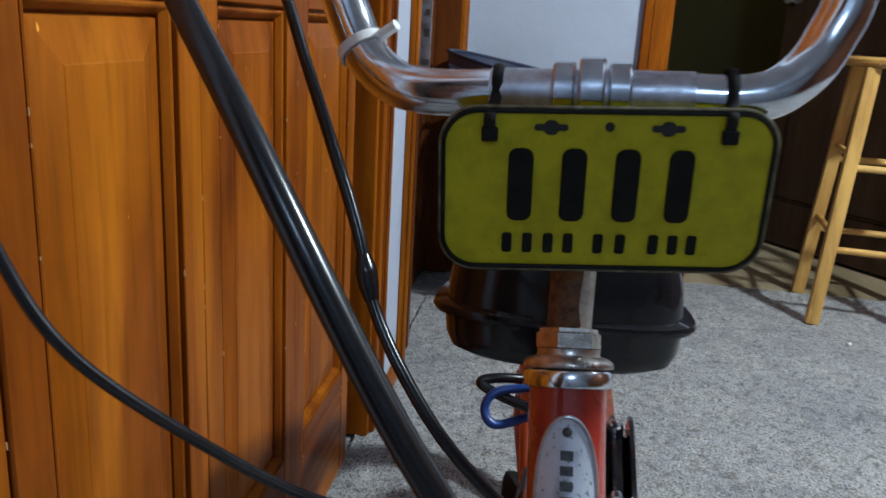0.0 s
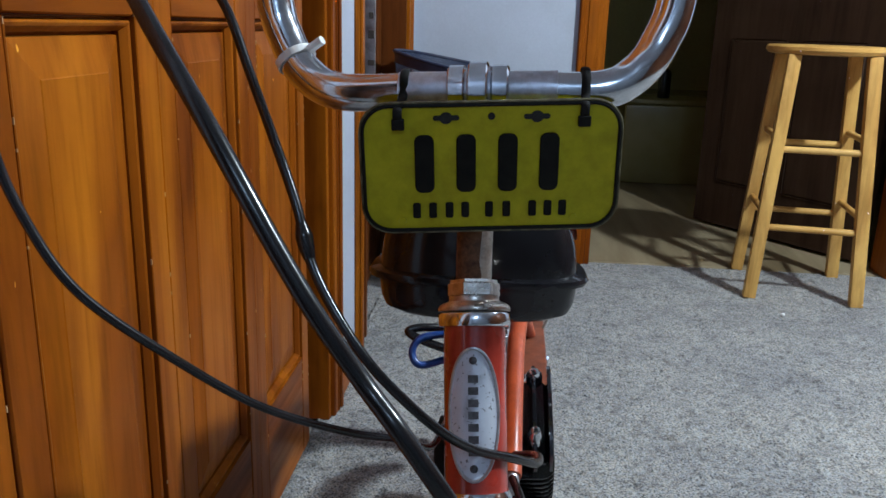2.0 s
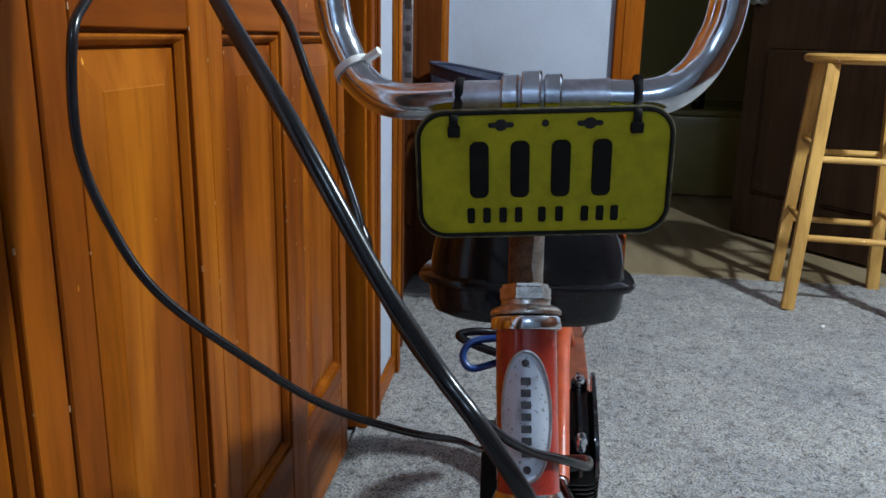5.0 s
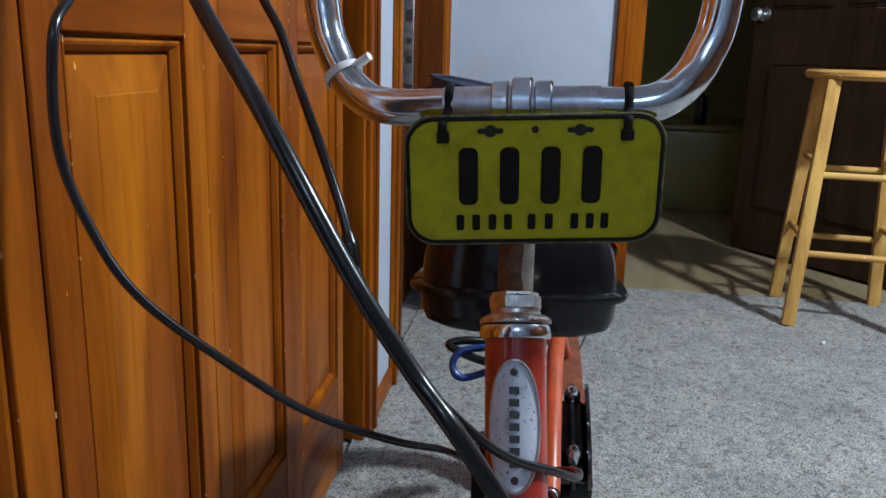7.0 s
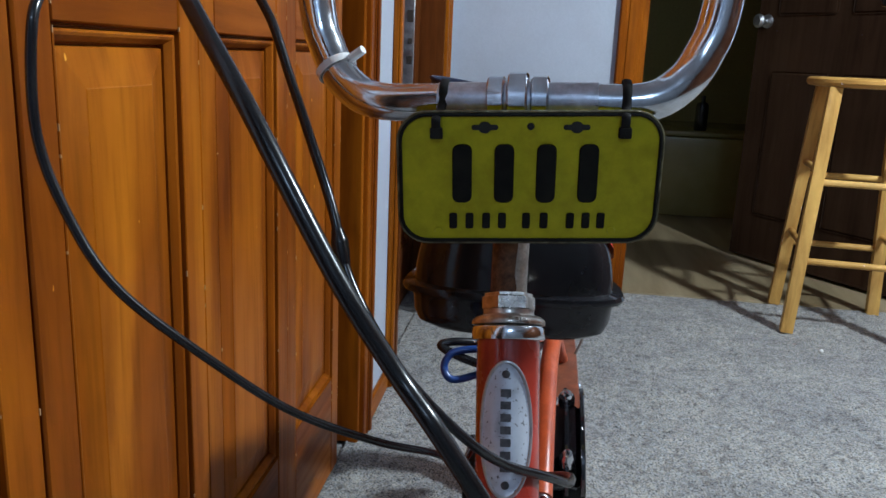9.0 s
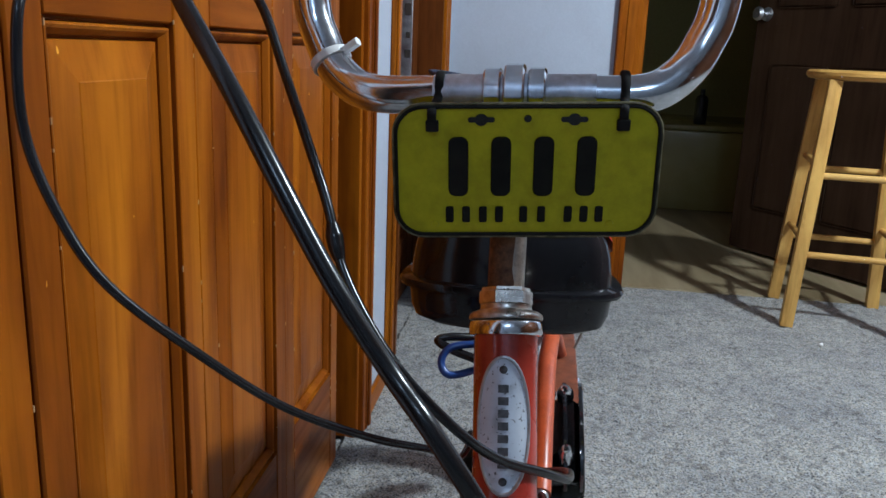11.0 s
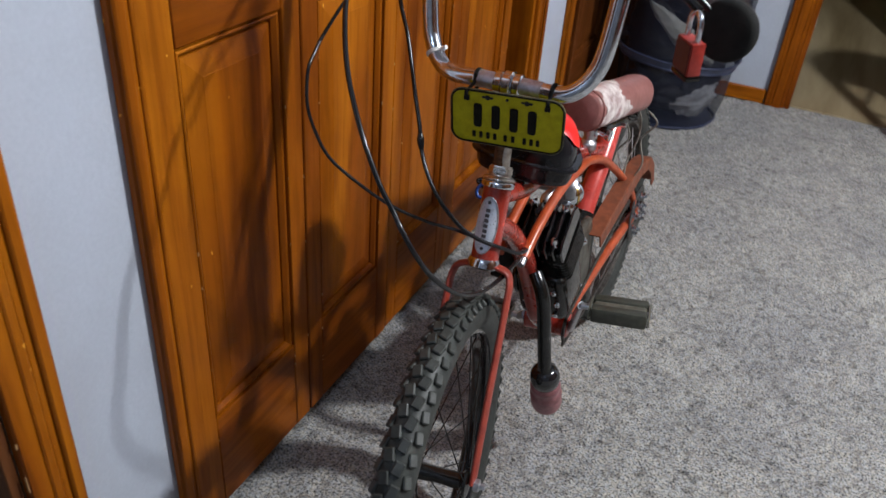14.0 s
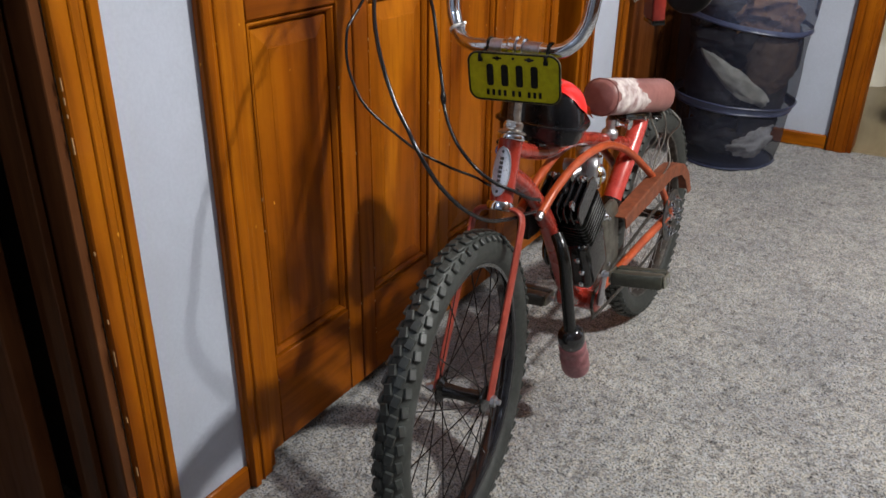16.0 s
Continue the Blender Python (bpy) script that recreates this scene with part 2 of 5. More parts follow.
def vinyl_floor_material():
    m, nt, b = nodes_of("wood_look_vinyl")
    g = noise_at(nt, 5, (1, 0.12, 1), 4, 0.6, 0.4)
    col = ramp(nt, g, [(0.3, (0.17, 0.125, 0.062)), (0.5, (0.32, 0.25, 0.145)), (0.7, (0.44, 0.36, 0.225))])
    nt.links.new(col, b.inputs["Base Color"])
    b.inputs["Roughness"].default_value = 0.45
    return m


vinyl_floor = vinyl_floor_material()


def mesh_net_material(name, lo, hi, cover):
    """Hamper netting, half open between the threads."""
    m, nt, b = nodes_of(name)
    n = noise_at(nt, 60, (1, 1, 1), 3)
    nt.links.new(ramp(nt, n, [(0.3, lo), (0.7, hi)]), b.inputs["Base Color"])
    b.inputs["Roughness"].default_value = 0.5
    out, tr, mx = nt.nodes["Material Output"], nt.nodes.new("ShaderNodeBsdfTransparent"), nt.nodes.new("ShaderNodeMixShader")
    mx.inputs[0].default_value = cover
    nt.links.new(tr.outputs[0], mx.inputs[1])
    nt.links.new(b.outputs[0], mx.inputs[2])
    nt.links.new(mx.outputs[0], out.inputs[0])
    return m


netting = mesh_net_material("navy_netting", (0.012, 0.015, 0.030), (0.026, 0.032, 0.06), 0.50)
band_net = mesh_net_material("slate_netting", (0.040, 0.052, 0.100), (0.072, 0.090, 0.155), 0.52)
navy_cloth = plain("navy_nylon", (0.020, 0.026, 0.055), (0.04, 0.05, 0.10), 0.35, scale=30, bumps=0.3)
blue_band = plain("slate_nylon", (0.045, 0.058, 0.115), (0.075, 0.092, 0.165), 0.4, scale=30, bumps=0.3)
cloth_grey = plain("grey_cloth", (0.34, 0.35, 0.33), (0.62, 0.63, 0.60), 0.9, scale=25, bumps=0.5)
cloth_dark = plain("black_cloth", (0.012, 0.012, 0.014), (0.035, 0.034, 0.036), 0.9, scale=20, bumps=0.5)
cloth_brown = plain("brown_cloth", (0.17, 0.085, 0.045), (0.33, 0.19, 0.105), 0.9, scale=20, bumps=0.5)
cloth_drab = plain("drab_cloth", (0.06, 0.042, 0.032), (0.15, 0.10, 0.07), 0.9, scale=18, bumps=0.5)
cloth_white = plain("pale_cloth", (0.40, 0.41, 0.44), (0.66, 0.68, 0.72), 0.9, scale=16, bumps=0.5, dirt=0.5, dirt_scale=14)


# ---- builders ----
def thing(name, place, label, category, group=""):
    ob = new(name)
    ob.location = place
    ob.empty_display_size = 0.05
    return tagged(ob, label, category, group)


def mesh_from(name, bm, material, smooth=True):
    me = bpy.data.meshes.new(name)
    bmesh.ops.recalc_face_normals(bm, faces=bm.faces)
    for f in bm.faces:
        f.smooth = smooth
    bm.to_mesh(me)
    bm.free()
    me.materials.append(material)
    if smooth:
        me.set_sharp_from_angle(angle=radians(40))
    return me


def part(name, bm, material, parent=None, label="", m=None, smooth=True):
    """One mesh under a thing or part; its points are world points, or local ones set by m."""
    me = bm if isinstance(bm, bpy.types.Mesh) else mesh_from(name, bm, material, smooth)
    ob = new(name, me)
    ob.parent = parent
    base = Matrix()
    up = parent
    while up is not None:
        base = Matrix.Translation(up.location) @ base if up.type == "EMPTY" else up.matrix_basis.copy()
        up = up.parent if up.type == "EMPTY" else None
    if parent is not None:
        ob.matrix_parent_inverse = base.inverted()
    if m is not None:
        ob.matrix_basis = m
    return tagged(ob, label)


def setting(name, bm, material, label="", category="", smooth=False):
    ob = part(name, bm, material, None, label, None, smooth)
    return tagged(ob, label, category or name.split("_")[0], "", "structure")


def box(lo, hi, bevel=0.0, bm=None, m=None, seg=1):
    own = bmesh.new()
    size = [b - a for a, b in zip(lo, hi)]
    mid = [(a + b) / 2 for a, b in zip(lo, hi)]
    bmesh.ops.create_cube(own, size=1, matrix=Matrix.LocRotScale(mid, None, size))
    if bevel:
        bmesh.ops.bevel(own, geom=own.edges[:], offset=bevel, segments=seg, affect="EDGES", profile=0.6)
    if m is not None:
        own.transform(m)
    if bm is None:
        return own
    return join(bm, own)


def join(bm, own):
    me = bpy.data.meshes.new("t")
    own.to_mesh(me)
    own.free()
    bm.from_mesh(me)
    bpy.data.meshes.remove(me)
    return bm


def spline(points, step=8):
    """Catmull-Rom through the points."""
    p = [Vector(q) for q in points]
    p = [p[0] * 2 - p[1]] + p + [p[-1] * 2 - p[-2]]
    out = []
    for i in range(1, len(p) - 2):
        for k in range(step):
            t = k / step
            out.append(0.5 * ((2 * p[i]) + (p[i + 1] - p[i - 1]) * t + (2 * p[i - 1] - 5 * p[i] + 4 * p[i + 1] - p[i + 2]) * t * t
                              + (3 * p[i] - p[i - 1] - 3 * p[i + 1] + p[i + 2]) * t ** 3))
    return out + [p[-2]]


def tube(points, r, seg=12, step=8, bm=None, flat=(1.0, 1.0), side=(1, 0, 0), smooth_path=True):
    """A swept round (or flattened) bar along the points; r is one radius or one for each point."""
    path = spline(points, step) if smooth_path else [Vector(q) for q in points]
    n = len(path)
    radii = [r] * n if not isinstance(r, (list, tuple)) else [float(q) for q in np.interp(np.linspace(0, len(r) - 1, n), range(len(r)), r)]
    bm = bm or bmesh.new()
    rings, ref = [], Vector(side)
    for i, p in enumerate(path):
        d = (path[min(i + 1, n - 1)] - path[max(i - 1, 0)]).normalized()
        a = (ref - d * ref.dot(d)).normalized()
        ref = a
        b = d.cross(a)
        rings.append([bm.verts.new(p + radii[i] * (a * math.cos(w) * flat[0] + b * math.sin(w) * flat[1])) for w in (math.tau * k / seg for k in range(seg))])
    for u, v in zip(rings, rings[1:]):
        for k in range(seg):
            bm.faces.new((u[k], u[(k + 1) % seg], v[(k + 1) % seg], v[k]))
    bm.faces.new(rings[0][::-1])
    bm.faces.new(rings[-1])
    return bm


def lathe(profile, seg=24, m=None, bm=None, sx=1.0, sy=1.0, hollow=False):
    """Turns (radius, height) pairs about z; hollow: the profile is a closed loop."""
    profile = profile + profile[:1] if hollow else profile
    own = bmesh.new()
    rings = []
    for r, z in profile:
        if r < 1e-5:
            rings.append([own.verts.new((0, 0, z))])
        else:
            rings.append([own.verts.new((r * sx * math.cos(math.tau * k / seg), r * sy * math.sin(math.tau * k / seg), z)) for k in range(seg)])
    for u, v in zip(rings, rings[1:]):
        for k in range(seg):
            j = (k + 1) % seg
            if len(u) == 1 and len(v) == 1:
                continue
            if len(u) == 1:
                own.faces.new((u[0], v[j], v[k]))
            elif len(v) == 1:
                own.faces.new((u[k], u[j], v[0]))
            else:
                own.faces.new((u[k], u[j], v[j], v[k]))
    if hollow:
        bmesh.ops.remove_doubles(own, verts=own.verts, dist=1e-6)
    else:
        for ring in (rings[0], rings[-1]):
            if len(ring) > 2:
                own.faces.new(ring)
    if m is not None:
        own.transform(m)
    return own if bm is None else join(bm, own)


def along(a, b):
    """A pose whose z runs from a towards b."""
    a, b = Vector(a), Vector(b)
    return Matrix.Translation(a) @ (b - a).to_track_quat("Z", "Y").to_matrix().to_4x4()


def rod(a, b, r, seg=12, bm=None, cap=0.0):
    h = (Vector(b) - Vector(a)).length
    prof = [(0, 0), (r - cap, 0), (r, cap), (r, h - cap), (r - cap, h), (0, h)] if cap else [(0, 0), (r, 0), (r, h), (0, h)]
    return lathe(prof, seg, along(a, b), bm)


def slab(outline, thick, m=None, bevel=0.0, seg=2):
    """A flat plate: outline in x and y, thickness along z from 0."""
    bm = bmesh.new()
    f = bm.faces.new([bm.verts.new((x, y, 0)) for x, y in outline])
    ext = bmesh.ops.extrude_face_region(bm, geom=[f])
    bmesh.ops.translate(bm, verts=[v for v in ext["geom"] if isinstance(v, bmesh.types.BMVert)], vec=(0, 0, thick))
    if bevel:
        bmesh.ops.bevel(bm, geom=[e for e in bm.edges if abs(e.verts[0].co.z - e.verts[1].co.z) < 1e-6], offset=bevel, segments=seg, affect="EDGES", profile=0.5)
    if m is not None:
        bm.transform(m)
    return bm


def rounded(w, h, r, seg=6):
    """Outline of a rectangle with round corners, about the origin."""
    out = []
    for cx, cy, a0 in ((w / 2 - r, h / 2 - r, 0), (-w / 2 + r, h / 2 - r, 90), (-w / 2 + r, -h / 2 + r, 180), (w / 2 - r, -h / 2 + r, 270)):
        out += [(cx + r * math.cos(radians(a0 + 90 * k / seg)), cy + r * math.sin(radians(a0 + 90 * k / seg))) for k in range(seg + 1)]
    return out


# ---- the room ----
FAR, EAST, SOUTH, TOP = 2.74, 3.5, -2.4, 2.40


def wall_with_holes(lo, hi, holes, axis, face0, face1):
    """A wall between two faces, cut by openings that reach the floor: (start, end, height)."""
    bm, at = bmesh.new(), lo
    pieces = []
    for a, b, h in holes:
        pieces += [(at, a, 0, TOP), (a, b, h, TOP)]
        at = b
    pieces.append((at, hi, 0, TOP))
    for a, b, z0, z1 in pieces:
        if b - a < 1e-4:
            continue
        if axis == "y":
            box((face0, a, z0), (face1, b, z1), bm=bm)
        else:
            box((a, face0, z0), (b, face1, z1), bm=bm)
    return bm


setting("wall_west", wall_with_holes(SOUTH, FAR, [(-0.95, -0.171, 2.05), (0.105, 1.455, 2.05), (1.80, 2.62, 2.05)], "y", -0.12, 0.0), paint,
        "pale lavender painted wall with three door openings", "wall")
setting("wall_north", wall_with_holes(-0.12, EAST, [(0.645, 1.72, 2.05)], "x", FAR, FAR + 0.12), paint, "pale lavender painted end wall", "wall")
# unseen side wall, added in dark brown so that it bounces little light
setting("wall_east", box((EAST, SOUTH, 0), (EAST + 0.12, FAR, TOP)), low_bounce_up, "unseen side wall, dark brown to hold down bounced light", "wall")
# unseen back wall; its grey is set for reflections on tank and chrome
setting("wall_south", box((-0.12, SOUTH - 0.12, 0), (EAST + 0.12, SOUTH, TOP)), grey_paint, "unseen back wall, dull grey to set what the tank and chrome reflect", "wall")
# unseen ceiling, mid grey to keep the bounced fill low
setting("ceiling", box((-1.2, SOUTH - 0.12, TOP), (EAST + 0.12, 5.4, TOP + 0.1)), ceiling_paint, "unseen plain ceiling, greyed to limit bounced light", "ceiling")


def carpet_sheet():
    x0, x1, y0, y1, d = -0.02, 1.9, -0.7, FAR + 0.02, 0.0062
    nx, ny = int((x1 - x0) / d), int((y1 - y0) / d)
    rng = np.random.default_rng(5)
    h = rng.random((ny + 1, nx + 1)) * 0.0030
    for cell, tall in ((3, 0.0058), (7, 0.0052)):
        coarse = np.kron(rng.random((ny // cell + 3, nx // cell + 3)), np.ones((cell, cell)))
        for shift in range(1, cell):
            coarse = 0.5 * (coarse + np.roll(np.roll(coarse, 1, 0), 1 if shift % 2 else 0, 1))
        h += coarse[: ny + 1, : nx + 1] * tall
    gx, gy = np.meshgrid(np.linspace(x0, x1, nx + 1), np.linspace(y0, y1, ny + 1))
    gx += (rng.random(gx.shape) - 0.5) * d * 0.7
    gy += (rng.random(gy.shape) - 0.5) * d * 0.7
    v = np.stack([gx, gy, h - 0.008], -1).reshape(-1, 3)
    i = np.arange(ny * (nx + 1)).reshape(ny, nx + 1)[:, :-1].ravel()
    f = np.stack([i, i + 1, i + nx + 2, i + nx + 1], -1)
    me = bpy.data.meshes.new("carpet_pile")
    me.vertices.add(len(v))
    me.vertices.foreach_set("co", v.ravel())
    me.loops.add(len(f) * 4)
    me.loops.foreach_set("vertex_index", f.ravel())
    me.polygons.add(len(f))
    me.polygons.foreach_set("loop_start", np.arange(len(f)) * 4)
    me.update(calc_edges=True)
    me.materials.append(carpet)
    return me


setting("floor", box((-1.2, SOUTH - 0.12, -0.12), (EAST + 0.12, FAR + 0.05, -0.008)), carpet, "grey flecked carpet under the whole room", "floor")
tagged(new("carpet_pile", carpet_sheet()), "grey, beige and black flecked cut-pile carpet", "carpet", "", "stuff")
setting("bathroom_floor", box((-0.5, FAR + 0.05, -0.12), (2.6, 5.4, -0.002)), vinyl_floor, "brown wood-look vinyl bathroom floor", "floor")
bath = bmesh.new()
box((-0.6, FAR + 0.12, 0), (-0.5, 5.3, TOP), bm=bath)
box((2.5, FAR + 0.12, 0), (2.6, 5.3, TOP), bm=bath)
box((-0.6, 5.3, 0), (2.6, 5.4, TOP), bm=bath)
setting("wall_bathroom", bath, olive_paint, "dim olive bathroom walls", "wall")
# walls behind the doors; their darkness is put into the colour
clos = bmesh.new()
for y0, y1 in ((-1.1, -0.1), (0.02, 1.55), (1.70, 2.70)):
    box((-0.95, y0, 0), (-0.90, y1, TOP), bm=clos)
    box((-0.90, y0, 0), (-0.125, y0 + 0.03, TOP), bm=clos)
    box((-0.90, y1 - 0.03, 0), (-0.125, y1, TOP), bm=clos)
setting("wall_closet", clos, black_void, "walls behind the doors, coloured near black for the unlit spaces", "wall")


# ---- trim ----
def casing(name, y0, y1, zt, face, label, mat_up, mat_level, w=0.072, jamb_mat=None):
    """Door casing on the west wall round an opening, with a stepped profile and the jamb lining."""
    ob = thing(name, (face, (y0 + y1) / 2, 0), label, "door casing")
    tagged(ob, kind="structure")
    for a, b in ((y0 - w, y0), (y1, y1 + w)):
        bm = box((face, a, 0), (face + 0.014, b, zt), 0.003)
        inner = (b - 0.016, b) if b == y0 else (a, a + 0.016)
        outer = (a, a + 0.014) if b == y0 else (b - 0.014, b)
        box((face + 0.013, outer[0] + 0.001, 0), (face + 0.020, outer[1] + 0.004, zt), 0.003, bm)
        box((face + 0.013, min(a, b) + 0.026, 0), (face + 0.017, max(a, b) - 0.022, zt), 0.0025, bm)
        part("casing_board", bm, mat_up, ob)
    part("head_board", box((face, y0 - w, zt), (face + 0.016, y1 + w, zt + w), 0.003), mat_level, ob)
    for a, b in ((y0, y0 + 0.018), (y1 - 0.018, y1)):
        part("jamb", box((-0.125, a + 0.0005, 0), (face + 0.004, b - 0.0005, zt), 0.002), jamb_mat or mat_up, ob)
    return ob


casing("door_frame_1", 0.105, 1.455, 2.05, 0.0, "orange-stained pine casing round the bifold closet doors", pine_up, pine_along_y, 0.054)
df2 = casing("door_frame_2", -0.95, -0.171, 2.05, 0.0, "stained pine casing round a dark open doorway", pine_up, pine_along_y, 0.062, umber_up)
rng = random.Random(11)
chips = bmesh.new()
z = 0.05
while z < 1.6:
    tall = rng.uniform(0.004, 0.030)
    deep = rng.uniform(0.0003, 0.0014)
    box((0.0120, -0.1716 - 0.0006, z), (0.0146, -0.1716 + deep, z + tall), 0.0, chips)
    z += tall + rng.uniform(0.004, 0.14)
part("worn_edge", chips, bare_wood, df2, "bare pale wood where the varnish has chipped")
casing("door_frame_3", 1.80, 2.62, 2.05, 0.0, "stained pine casing round a recessed pine door, jambs in a shaded pine tone", pine_up, pine_along_y, 0.062, pine_shade)

nf = thing("door_frame_4", (0.6, FAR, 0), "stained pine casing round the bathroom opening", "door casing")
tagged(nf, kind="structure")
for a, b in ((0.570, 0.648), (1.72, 1.79)):
    bm = box((a, FAR - 0.016, 0), (b, FAR, 2.05), 0.003)
    box((a + 0.002, FAR - 0.022, 0), (a + 0.018, FAR - 0.014, 2.05), 0.003, bm)
    box((a + 0.03, FAR - 0.019, 0), (b - 0.015, FAR - 0.014, 2.05), 0.002, bm)
    part("casing_board", bm, pine_up, nf)
part("head_board", box((0.57, FAR - 0.016, 2.05), (1.79, FAR, 2.12), 0.003), pine_along_x, nf)
part("jamb", box((0.645, FAR - 0.004, 0), (0.665, FAR + 0.125, 2.05), 0.002), pine_up, nf)
part("jamb", box((1.70, FAR - 0.004, 0), (1.72, FAR + 0.125, 2.05), 0.002), pine_up, nf)


def baseboard(name, lo, hi, material):
    setting(name, box(lo, hi, 0.004), material, "low stained pine baseboard", "baseboard", True)


baseboard("baseboard_1", (0.0, -0.1045, 0.0), (0.011, 0.0495, 0.052), pine_along_y)
baseboard("baseboard_2", (0.0, 1.513, 0.0), (0.011, 1.736, 0.052), pine_along_y)
baseboard("baseboard_3", (0.014, FAR - 0.012, 0.0), (0.568, FAR, 0.058), pine_along_x)
baseboard("baseboard_4", (1.792, FAR - 0.012, 0.0), (3.49, FAR, 0.058), pine_along_x)


# ---- doors ----
def panelled(ob, y0, y1, z0, z1, x, panels, stile, wood_up, wood_level, thick=0.033, field=0.030):
    """Stiles, rails, sunk moulding and raised panels of a door leaf whose face lies at x."""
    a, b = y0 + stile, y1 - stile
    for s0, s1 in ((y0, a), (b, y1)):
        part("stile", box((x - thick, s0, z0), (x, s1, z1), 0.0022), wood_up, ob)
    edges = [z0] + [e for p in panels for e in p] + [z1]
    for k in range(0, len(edges), 2):
        part("rail", box((x - thick + 0.001, a + 0.0004, edges[k] + 0.0004), (x - 0.0006, b - 0.0004, edges[k + 1] - 0.0004), 0.002), wood_level, ob)
    for p0, p1 in panels:
        # moulding: four mitred strips that step down from the frame
        bm = bmesh.new()
        for k, (o, h) in enumerate(((0.0, -0.0005), (0.0006, -0.0090), (0.0024, -0.0090), (0.0036, -0.0036), (0.0056, -0.0026), (0.0080, -0.0040), (0.0112, -0.0085), (0.0126, -0.0105), (0.0132, -0.0175), (0.0155, -0.0180))):
            ring = [bm.verts.new((x + h, yy, zz)) for yy, zz in ((a + o, p0 + o), (b - o, p0 + o), (b - o, p1 - o), (a + o, p1 - o))]
            if k:
                for j in range(4):
                    bm.faces.new((last[j], last[(j + 1) % 4], ring[(j + 1) % 4], ring[j]))
            last = ring
        part("moulding", bm, wood_up, ob, smooth=False)
        # raised panel with a sloping border
        bm = bmesh.new()
        last = None
        for o, h in ((0.0150, -0.024), (0.0165, -0.0112), (0.018 + field, -0.0058), (0.0190 + field, -0.0050)):
            ring = [bm.verts.new((x + h, yy, zz)) for yy, zz in ((a + o, p0 + o), (b - o, p0 + o), (b - o, p1 - o), (a + o, p1 - o))]
            if last:
                for j in range(4):
                    bm.faces.new((last[j], last[(j + 1) % 4], ring[(j + 1) % 4], ring[j]))
            else:
                bm.faces.new(ring[::-1])
            last = ring
        bm.faces.new(last)
        part("panel", bm, wood_up, ob, smooth=False)


SEAMS = (0.108, 0.409, 0.703, 0.993, 1.300)
for k in range(4):
    leaf = thing("bifold_door", (-0.02, (SEAMS[k] + SEAMS[k + 1]) / 2, 0.03), "closed bifold closet door leaf of orange-stained pine with raised panels", "closet door", "bifold closet doors")
    lean = (0.0, 0.0, -0.002, -0.004)[k]
    panelled(leaf, SEAMS[k] + 0.0018, SEAMS[k + 1] - 0.0018, 0.028, 2.02, lean, [(0.222, 0.821), (1.02, 1.90)], 0.043, pine_up, pine_along_y)
    nick = random.Random(30 + k)
    nicks = bmesh.new()
    for edge in (SEAMS[k] + 0.0448, SEAMS[k + 1] - 0.0448, SEAMS[k + 1] - 0.003):
        z = 0.12 + nick.uniform(0, 0.1)
        while z < 0.95:
            tall, wide = nick.uniform(0.0015, 0.006), nick.uniform(0.0006, 0.0018)
            box((lean - 0.0010, edge - wide / 2, z), (lean + 0.0004, edge + wide / 2, z + tall), 0.0, nicks)
            z += tall + nick.choice((0.012, 0.10, 0.17, 0.26)) * nick.uniform(0.5, 1.5)
    part("worn_edge", nicks, bare_wood, leaf, "pale nicks in the varnish")
    if k in (1, 2):
        ky = SEAMS[k] + 0.035 if k == 1 else SEAMS[k + 1] - 0.035
        part("knob", lathe([(0, 0), (0.007, 0), (0.006, 0.012), (0.013, 0.018), (0.015, 0.024), (0.011, 0.030), (0, 0.032)], 16, Matrix.Translation((lean, ky, 0.925)) @ pose(0, 0, 0, 0, 90, 0)), brass, leaf, "small round brass knob")

pdoor = thing("panel_door", (-0.03, 2.2, 0), "closed red-brown pine panel door with steel hinges, darkened for the recess shade", "door")
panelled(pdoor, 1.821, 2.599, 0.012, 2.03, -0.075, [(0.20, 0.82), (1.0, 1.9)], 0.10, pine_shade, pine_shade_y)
for z in (0.30, 0.86, 1.75):
    hb = bmesh.new()
    for j in range(5):
        rod((-0.067, 1.826, z - 0.045 + j * 0.018), (-0.067, 1.826, z - 0.029 + j * 0.018), 0.006, 10, hb)
    box((-0.0745, 1.826, z - 0.045), (-0.072, 1.856, z + 0.045), 0, hb)
    part("hinge", hb, brushed, pdoor, "dull steel hinge")

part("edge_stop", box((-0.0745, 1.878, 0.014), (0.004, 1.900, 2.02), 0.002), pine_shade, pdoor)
strip = part("latch_strip", box((-0.010, 1.8735, 0.66), (0.0255, 1.8785, 1.06), 0.001), brushed, pdoor, "long perforated steel latch strip")
hole = random.Random(8)
for k in range(7):
    z = 0.674 + k * 0.054 + hole.uniform(-0.008, 0.008)
    part("strip_hole", box((0.006 + hole.uniform(0, 0.005), 1.8722, z), (0.0205 + hole.uniform(0, 0.004), 1.8737, z + hole.uniform(0.008, 0.030)), 0.0006), black_void, strip)

cord = thing("loose_cord", (-0.004, 1.87, 0.66), "thin pale cord hooked over a latch strip", "cord")
part("cord_loop", tube([(-0.004, 1.872, 0.70), (0.012, 1.850, 0.680), (0.026, 1.800, 0.664), (0.028, 1.775, 0.660), (0.024, 1.810, 0.655), (0.010, 1.90, 0.664), (-0.010, 1.990, 0.668)], 0.0019, 8, 8), wire_grey, cord)
part("cord_end", tube([(-0.004, 1.872, 0.70), (0.010, 1.860, 0.668), (0.022, 1.815, 0.645), (0.016, 1.88, 0.646), (0.004, 1.950, 0.658)], 0.0019, 8, 8), wire_grey, cord)

od = thing("dark_door", (-0.14, -0.22, 0), "dark walnut-stained door standing open into a dark room", "door")
